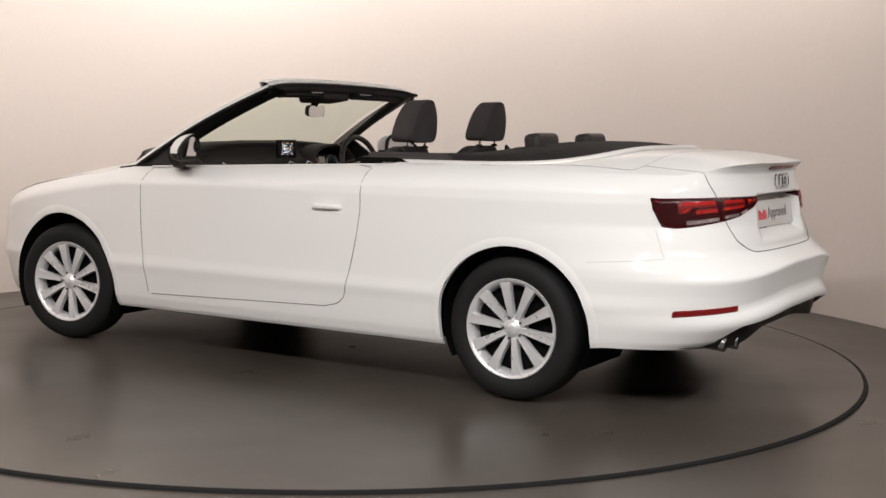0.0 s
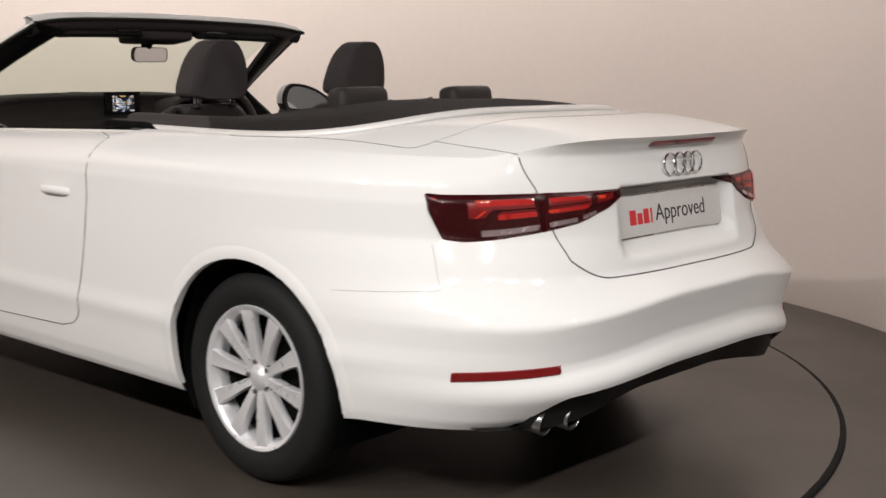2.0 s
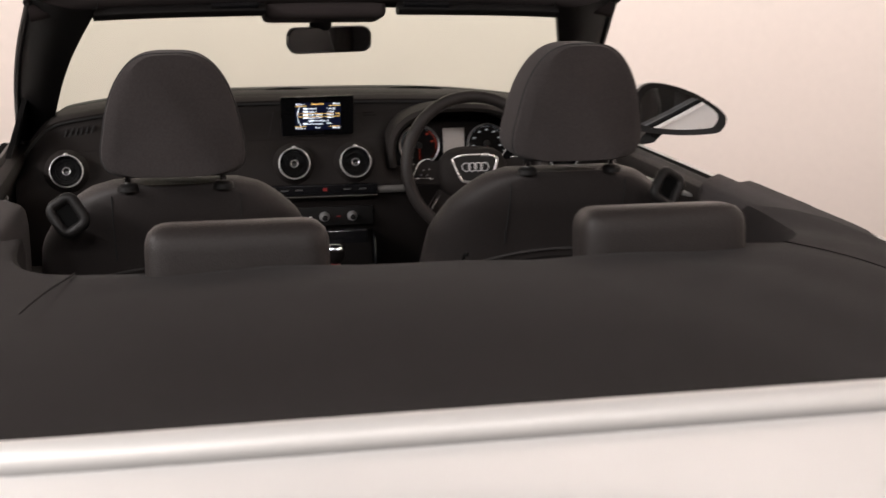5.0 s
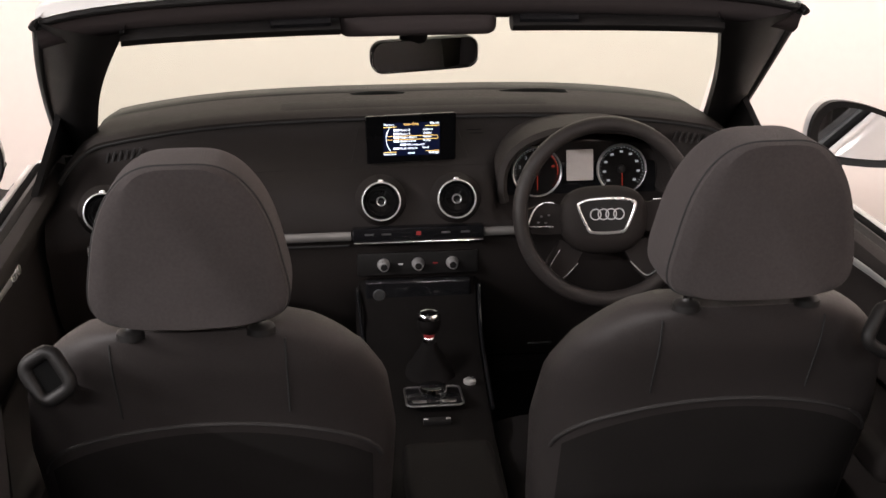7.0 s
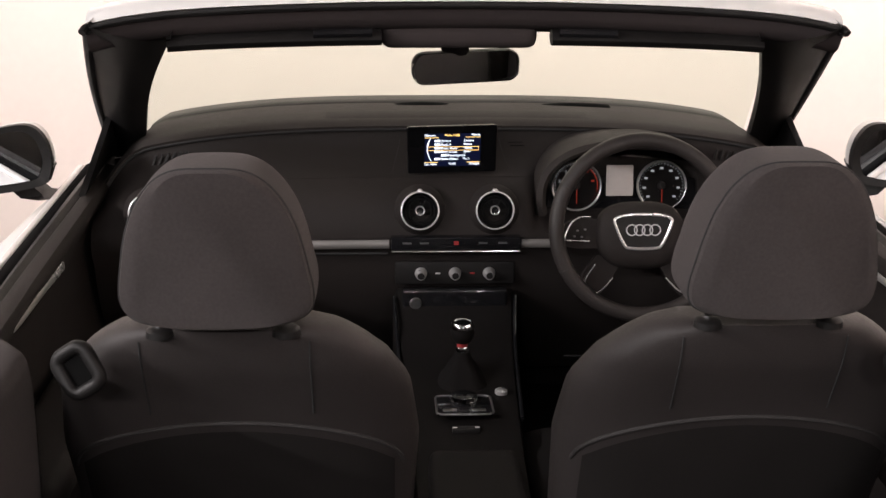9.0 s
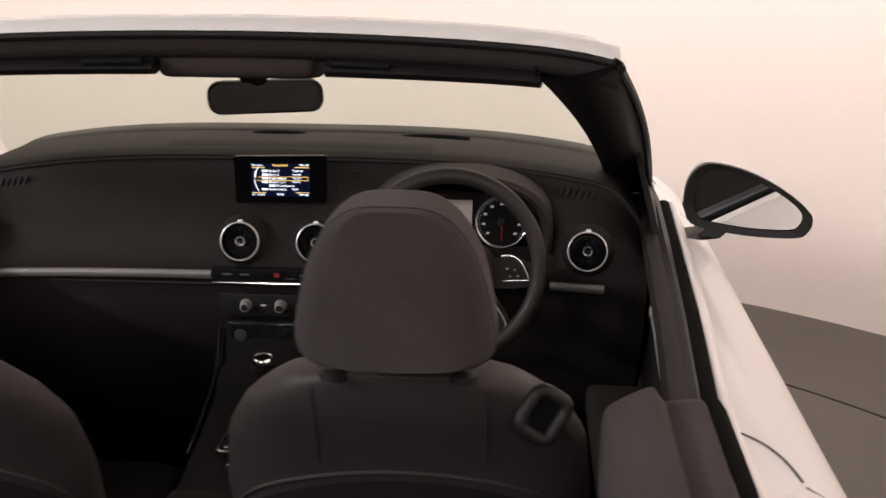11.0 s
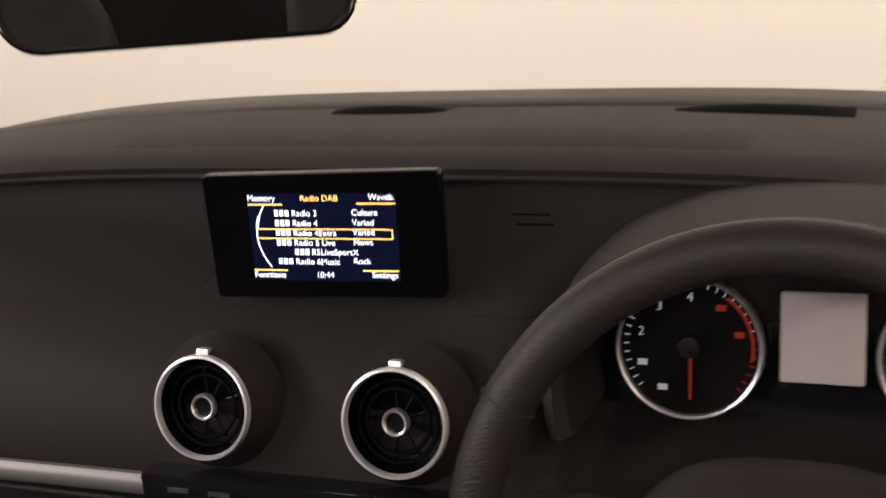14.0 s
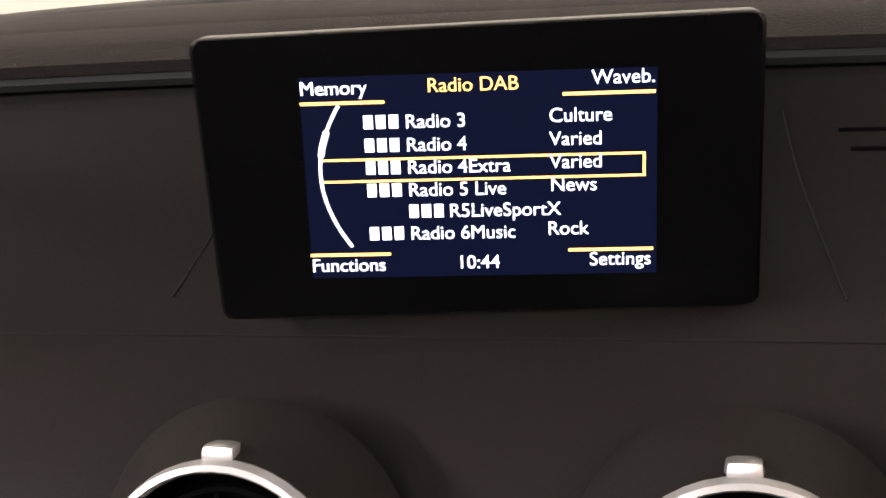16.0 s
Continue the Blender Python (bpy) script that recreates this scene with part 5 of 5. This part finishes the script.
# ---- pop-up screen ----
SC = Vector((-0.0045, 1.848, 1.0145))
SM = Matrix.Translation(SC) @ pose(0, 0, 0, 90 - 1, 0, 6.5)
SW, SH = 0.187, 0.098
bm = bmesh.new()
trap = lambda s, z: [SM @ Vector((x * s * (1.004 if y > 0 else 0.988), y * s, z)) for x, y in rounded(SW, SH, 0.004, 3)]
vs = grid_into(bm, [trap(0.97, -0.012), trap(1.0, -0.010), trap(1.0, 0.0), trap(0.985, 0.0015)], close_v=True)
caps(bm, vs)
screen = part("pop_up_screen", bm, M_FRAME, car, "black pop-up screen showing a lit radio list")
LW, LH, LX, LY = 0.1170, 0.0690, 0.0002, -0.0008   # lit part
LM = SM @ pose(LX, LY, 0, 0, 0, -1.0)
bm = bmesh.new()
bm.faces.new([bm.verts.new(LM @ Vector((x * LW / 2, y * LH / 2, 0.0019))) for x, y in ((-1, -1), (1, -1), (1, 1), (-1, 1))])
part("lit_display", bm, M_SCREEN, screen, smooth=False)


def at_screen(u, v, lift=0.0023):
    """u, v from the display's top left corner, both 0 to 1."""
    return LM @ Matrix.Translation(((u - 0.5) * LW, (0.5 - v) * LH, lift))


def screen_bar(u0, v0, u1, v1, mat_, name="screen_line", lift=0.0022):
    bm = bmesh.new()
    c = [at_screen(*q, lift).translation for q in ((u0, v0), (u1, v0), (u1, v1), (u0, v1))]
    bm.faces.new([bm.verts.new(p) for p in c])
    return part(name, bm, mat_, screen, smooth=False)


TS = 0.0066
for txt, u, v, mat_, al in (("Memory", 0.0, 0.085, M_TXT, "LEFT"), ("Radio DAB", 0.49, 0.085, M_GOLD, "CENTER"), ("Waveb.", 0.995, 0.07, M_TXT, "RIGHT"),
                            ("Radio 3", 0.295, 0.255, M_TXT, "LEFT"), ("Radio 4", 0.295, 0.368, M_TXT, "LEFT"), ("Radio 4Extra", 0.295, 0.478, M_TXT, "LEFT"),
                            ("Radio 5 Live", 0.295, 0.590, M_TXT, "LEFT"), ("R5LiveSportX", 0.410, 0.698, M_TXT, "LEFT"), ("Radio 6Music", 0.295, 0.808, M_TXT, "LEFT"),
                            ("Culture", 0.700, 0.245, M_TXT, "LEFT"), ("Varied", 0.700, 0.357, M_TXT, "LEFT"), ("Varied", 0.700, 0.468, M_TXT, "LEFT"),
                            ("News", 0.700, 0.580, M_TXT, "LEFT"), ("Rock", 0.690, 0.797, M_TXT, "LEFT"),
                            ("Functions", 0.0, 0.965, M_TXT, "LEFT"), ("10:44", 0.49, 0.960, M_TXT, "CENTER"), ("Settings", 0.985, 0.955, M_TXT, "RIGHT")):
    letters("screen_text", txt, TS, at_screen(u, v), mat_, screen, 0.00005, al)
for v, u in ((0.255, 0.178), (0.368, 0.178), (0.478, 0.178), (0.590, 0.178), (0.698, 0.296), (0.808, 0.178)):
    for k in range(3):
        screen_bar(u + 0.036 * k, v - 0.066, u + 0.036 * k + 0.026, v, M_TXT, "station_mark")
for v, u0, u1 in ((0.118, 0.0, 0.24), (0.105, 0.74, 0.995), (0.872, 0.0, 0.235), (0.868, 0.75, 0.99)):
    screen_bar(u0, v, u1, v + 0.016, M_GOLD)
for v0, v1 in ((0.398, 0.410), (0.505, 0.517)):
    screen_bar(0.045, v0, 0.968, v1, M_GOLD)
screen_bar(0.960, 0.398, 0.968, 0.517, M_GOLD)
arc = [at_screen(0.045 + 0.075 * ((v - 0.47) / 0.36) ** 2, v).translation for v in np.linspace(0.14, 0.84, 24)]
part("screen_arc", tube(arc, 0.00055, 5), M_TXT, screen)
part("screen_arc_mark", tube(arc[4:9], 0.0011, 5), M_TXT, screen)

# ---- instruments ----
for cx, redder in ((0.263, True), (0.446, False)):
    m = Matrix.Translation((cx, 1.885, 0.925)) @ pose(0, 0, 0, 90 - 10, 0, 0)
    dial = part("dial", lathe([(0.0, 0.0), (0.050, 0.0), (0.052, 0.004), (0.0535, 0.004), (0.0535, -0.003), (0.0, -0.003)], 48, m), M_CONSOLE, car, "round dial with a bright ring")
    part("dial_ring", lathe([(0.0505, 0.0), (0.0505, 0.008), (0.0525, 0.009), (0.0540, 0.006), (0.0540, 0.0)], 56, m, closed=True), M_SATIN, dial)
    for k in range(7 if redder else 9):
        a = math.radians(238 - 37 * k if redder else 220 - 260 * k / 8)
        hot = redder and k >= 5
        if redder and k in (2, 3, 4):
            letters("dial_figure", str(k), 0.0095, m @ Matrix.Translation((0.037 * math.cos(a), 0.037 * math.sin(a) - 0.0033, 0.0008)), M_DIALLIT, dial, 0.0001, "CENTER")
            continue
        part("dial_figure", box((0, 0, 0), (0.007, 0.0045, 0.0006), 0, 1, m @ Matrix.Translation((0.037 * math.cos(a), 0.037 * math.sin(a), 0.001))), M_NEEDLE if hot else M_DIALLIT, dial)
    for k in range(33):
        a = math.radians(220 - 260 * k / 32)
        part("dial_tick", box((0, 0, 0), (0.004, 0.0008, 0.0004), 0, 1, m @ pose(0.0465 * math.cos(a), 0.0465 * math.sin(a), 0.001, 0, 0, math.degrees(a))), M_NEEDLE if redder and k > 25 else M_DIALLIT, dial)
    if redder:
        part("red_zone", tube([m @ Vector((0.0455 * math.cos(a), 0.0455 * math.sin(a), 0.001)) for a in np.linspace(0.95, -0.2, 16)], 0.0012, 5), M_NEEDLE, dial)
    part("needle", box((0, 0, 0), (0.0018, 0.034, 0.0015), 0, 1, m @ Matrix.Translation((0.001, -0.022, 0.004))), M_NEEDLE, dial)
    part("needle_hub", lathe([(0.0, 0.008), (0.008, 0.007), (0.009, 0.0)], 20, m), M_BLACK, dial)
part("driver_display", box((0.356, 1.886, 0.936), (0.058, 0.004, 0.066), 0.002, 2, pose(0, 0, 0, -10, 0, 0)), M_PALE, dash, "display between the dials, its backlight painted as a pale colour")
part("instrument_panel", box((0.360, 1.902, 0.922), (0.33, 0.010, 0.15), 0.004, 2, pose(0, 0, 0, -10, 0, 0)), M_GLOSSBLACK, dash)
rows_ = []
for k in range(33):
    a = math.pi * (1.08 - 1.16 * k / 32)
    c, s = sgnpow(math.cos(a), 0.85), sgnpow(math.sin(a), 0.8)
    rows_.append([Vector((0.360 + (0.172 + g) * c, y, 0.920 + (0.104 + g) * s - 0.05 * (y - 1.80))) for y, g in ((1.93, -0.006), (1.84, -0.004), (1.806, 0.0), (1.800, 0.008), (1.81, 0.018), (1.88, 0.022), (1.96, 0.020))])
part("instrument_hood", sheet(rows_), M_PAD, dash)

# ---- steering wheel ----
WM = Matrix.Translation((0.352, 1.630, 0.911)) @ pose(0, 0, 0, 90 - 14, 0, 0) @ Matrix.Translation((0, -0.012, 0)) @ Matrix.Diagonal((1.04, 1.04, 1, 1))   # local z points at the driver
WR = 0.1615
pts = [WM @ Vector((WR * math.cos(a), WR * math.sin(a) + 0.012, 0.020)) for a in np.linspace(0, 2 * math.pi, 72, endpoint=False)]
wheel_ = part("steering_wheel", tube(pts, 0.0148, 16, closed=True), M_LEATHER, car, "black leather four-spoke steering wheel with bright accents")
for a in map(math.radians, (152, 28, 208, -28)):
    out_dir = Vector((math.cos(a), math.sin(a), 0))
    c = Vector((WR * math.cos(a), WR * math.sin(a) + 0.012, 0.020))
    part("rim_seam", tube([WM @ (c + 0.0149 * (math.cos(b) * out_dir + math.sin(b) * Vector((0, 0, 1)))) for b in np.linspace(0, 2 * math.pi, 18, endpoint=False)], 0.0008, 5, closed=True), M_SEAM, wheel_)
hub = []
for s, z in ((0.80, -0.045), (0.98, -0.030), (1.0, -0.012), (0.95, 0.004), (0.82, 0.014), (0.55, 0.020), (0.2, 0.021)):
    hub.append([WM @ Vector((s * 0.084 * sgnpow(math.cos(a), 0.7) * (1 - 0.12 * (math.sin(a) < 0) * abs(math.sin(a))), s * 0.064 * sgnpow(math.sin(a), 0.72) - 0.004, z)) for a in np.linspace(0, 2 * math.pi, 44, endpoint=False)])
part("airbag_cover", loft(hub), M_SOFT, wheel_)


def wheel_outline(poly, r, mat_, name, z, closed=True, per=5):
    return part(name, tube([WM @ Vector((x, y, z)) for x, y, _ in smooth_line([(a, b, 0) for a, b in poly], per, closed)], r, 8, closed=closed), mat_, wheel_)


badge = [(-0.050, 0.030), (-0.025, 0.036), (0.025, 0.036), (0.050, 0.030), (0.052, 0.018), (0.036, -0.018), (0.022, -0.026), (-0.022, -0.026), (-0.036, -0.018), (-0.052, 0.018)]
wheel_outline(badge, 0.0030, M_SATIN, "badge_frame", 0.0225)
bm = bmesh.new()
bm.faces.new([bm.verts.new(WM @ Vector((x * 0.98, y * 0.98, 0.0222))) for x, y in badge])
part("badge_plate", bm, M_BLACK, wheel_, smooth=False)
for k in range(4):
    part("badge_ring", tube([WM @ Vector(((k - 1.5) * 0.0145 + 0.0098 * math.cos(a), 0.008 + 0.0098 * math.sin(a), 0.0245)) for a in np.linspace(0, 2 * math.pi, 24, endpoint=False)], 0.0012, 6, closed=True), M_ALLOY, wheel_)
for sx in (-1, 1):
    rows_ = [[WM @ Vector((x * sx, y, z)) for x, y in ((0.075, 0.026), (0.112, 0.030), (0.140, 0.020), (0.156, 0.004), (0.158, -0.020), (0.120, -0.028), (0.075, -0.028))] for z in (-0.030, -0.009)]
    part("side_spoke", loft(rows_), M_SOFT, wheel_)
    wheel_outline([(0.094 * sx, 0.031), (0.112 * sx, 0.031), (0.128 * sx, 0.022), (0.139 * sx, 0.002), (0.144 * sx, -0.012)], 0.0015, M_SATIN, "spoke_accent", -0.006, closed=False)
    wheel_outline([(0.096 * sx, -0.014), (0.120 * sx, -0.013), (0.144 * sx, -0.012)], 0.0015, M_SATIN, "spoke_accent", -0.006, closed=False, per=3)
    for k, (bx, by) in enumerate(((0.104, 0.008), (0.118, 0.006), (0.110, -0.006), (0.124, -0.005))):
        part("wheel_button", box((0, 0, 0), (0.005, 0.0035, 0.002), 0.0008, 1, WM @ Matrix.Translation((bx * sx, by, -0.006))), M_STEEL, wheel_)
    rows_ = [[WM @ Vector((x * sx, y, z)) for x, y in ((0.035, -0.055), (0.082, -0.040), (0.106, -0.076), (0.116, -0.104), (0.090, -0.128), (0.062, -0.102))] for z in (-0.032, -0.013)]
    part("lower_spoke", loft(rows_), M_SOFT, wheel_)
    acc = [(0.050 * sx, -0.084), (0.074 * sx, -0.108), (0.088 * sx, -0.110), (0.104 * sx, -0.093), (0.084 * sx, -0.058)]
    wheel_outline(acc, 0.0014, M_SATIN, "spoke_accent", -0.010, closed=False)
part("steering_column", tube([WM @ Vector((0, -0.01, -0.04)), WM @ Vector((0, -0.02, -0.16))], 0.050, 20), M_BLACK, wheel_)
for sx in (-1, 1):
    part("column_stalk", tube([WM @ Vector((0.04 * sx, 0.0, -0.075)), WM @ Vector((0.15 * sx, 0.012, -0.07))], 0.007, 8), M_BLACK, wheel_)

# ---- centre console ----
K = 0.0
rows_ = []
for y, z, w in ((1.86, 0.735, 0.128), (1.795, 0.730, 0.128), (1.735, 0.665, 0.124), (1.64, 0.632, 0.119), (1.53, 0.618, 0.113), (1.42, 0.610, 0.108), (1.33, 0.605, 0.103), (1.17, 0.605, 0.098), (0.80, 0.57, 0.095)):
    rows_.append([Vector((K + x * w, y, zz)) for x, zz in ((-1.05, 0.32), (-1.0, z - 0.03), (-0.94, z - 0.004), (-0.8, z), (0.8, z), (0.94, z - 0.004), (1.0, z - 0.03), (1.05, 0.32))])
console = part("centre_console", sheet(rows_), M_CONSOLE, car, "black centre console with a gear lever and a rotary control")
for sx in (-1, 1):
    part("console_edge", tube(smooth_line([(K + 0.127 * sx, 1.78, 0.715), (K + 0.120 * sx, 1.69, 0.645), (K + 0.114 * sx, 1.55, 0.620), (K + 0.108 * sx, 1.42, 0.608)], 5), 0.004, 8), M_GLOSSBLACK, console)
part("storage_tray", box((K, 1.776, 0.700), (0.22, 0.02, 0.07), 0.008, 3), M_GLOSSBLACK, console)
part("socket", lathe([(0.0, 0.002), (0.011, 0.002), (0.013, -0.002)], 20, Matrix.Translation((-0.082, 1.764, 0.705)) @ pose(0, 0, 0, 90, 0, 0)), M_STEEL, console)
G = Vector((0.004, 1.572, -0.054))
rows_ = []
for z, r in ((0.655, 0.058), (0.672, 0.050), (0.69, 0.034), (0.705, 0.026), (0.722, 0.016), (0.735, 0.013)):
    rows_.append([G + Vector(((r + 0.002 * math.sin(5 * a + z * 90)) * sgnpow(math.cos(a), 0.7), (r * 1.1) * sgnpow(math.sin(a), 0.7), z)) for a in np.linspace(0, 2 * math.pi, 32, endpoint=False)])
gear = part("gear_lever", loft(rows_), M_BLACKCLOTH, car, "black gear lever with a bright cap")
part("gear_collar", lathe([(0.012, 0.728), (0.014, 0.732), (0.013, 0.742), (0.011, 0.745)], 24, Matrix.Translation(G)), M_CHROME, gear)
part("gear_shaft", lathe([(0.0105, 0.735), (0.0105, 0.762), (0.016, 0.768)], 20, Matrix.Translation(G)), M_DIALRED, gear)
part("gear_knob", lathe([(0.0, 0.752), (0.016, 0.754), (0.022, 0.764), (0.0235, 0.776), (0.022, 0.786)], 28, Matrix.Translation(G)), M_CONSOLE, gear)
part("gear_cap", lathe([(0.0225, 0.783), (0.0225, 0.789), (0.019, 0.794), (0.016, 0.793), (0.015, 0.792)], 28, Matrix.Translation(G), closed=True), M_CHROME, gear)
part("gear_plate", lathe([(0.0, 0.793), (0.016, 0.7925)], 24, Matrix.Translation(G)), M_GLOSSBLACK, gear)
mx = Matrix.Translation((0.001, 1.452, 0.620)) @ pose(0, 0, 0, -4, 0, 0)
fr = [mx @ Vector((x, y, 0.002)) for x, y in rounded(0.104, 0.094, 0.012, 4)]
part("control_frame", tube(fr, 0.0022, 8, closed=True), M_STEEL, console, "bright frame round the rotary control")
part("control_plate", box((0, 0, 0), (0.102, 0.092, 0.006), 0.002, 2, mx), M_GLOSSBLACK, console)
part("rotary_knob", lathe([(0.0, 0.016), (0.021, 0.016), (0.0235, 0.014), (0.025, 0.004), (0.026, 0.0)], 32, mx @ Matrix.Translation((0, 0.012, 0.003))), M_GLOSSBLACK, console)
part("knob_rim", lathe([(0.0232, 0.014), (0.0255, 0.0135), (0.0265, 0.006), (0.0245, 0.005)], 32, mx @ Matrix.Translation((0, 0.012, 0.004)), closed=True), M_CHROME, console)
part("warning_dot", box((0, 0, 0), (0.003, 0.003, 0.001), 0, 1, mx @ Matrix.Translation((0.025, 0.040, 0.004))), glow("red_dot", (1, 0.03, 0.02), 2.0), console)
for x in (-0.028, 0.026):
    part("control_key", box((0, 0, 0), (0.026, 0.010, 0.002), 0.0008, 1, mx @ Matrix.Translation((x, -0.030, 0.004))), M_STEEL, console)
part("start_button", lathe([(0.0, 0.004), (0.010, 0.004), (0.0125, 0.002), (0.0125, -0.004)], 24, Matrix.Translation((0.076, 1.512, 0.621))), M_SATIN, console)
part("hand_brake_switch", box((0.0, 1.372, 0.611), (0.05, 0.016, 0.010), 0.003, 2), M_BLACK, console)
for x in (-0.02, 0.02):
    part("switch_mark", box((x, 1.371, 0.6165), (0.008, 0.004, 0.0006)), M_DIALTXT, console)
part("armrest", box((0.0, 1.03, 0.635), (0.150, 0.34, 0.07), 0.025, 4), M_CONSOLE, car, "padded centre armrest")
for x, y in ((0.30, 2.03), (0.40, 2.03), (0.50, 2.06)):
    part("pedal", box((x, y, 0.50), (0.06, 0.02, 0.07), 0.006, 2, pose(0, 0, 0, -30, 0, 0)), M_STEEL if x > 0.45 else M_BLACK, car)
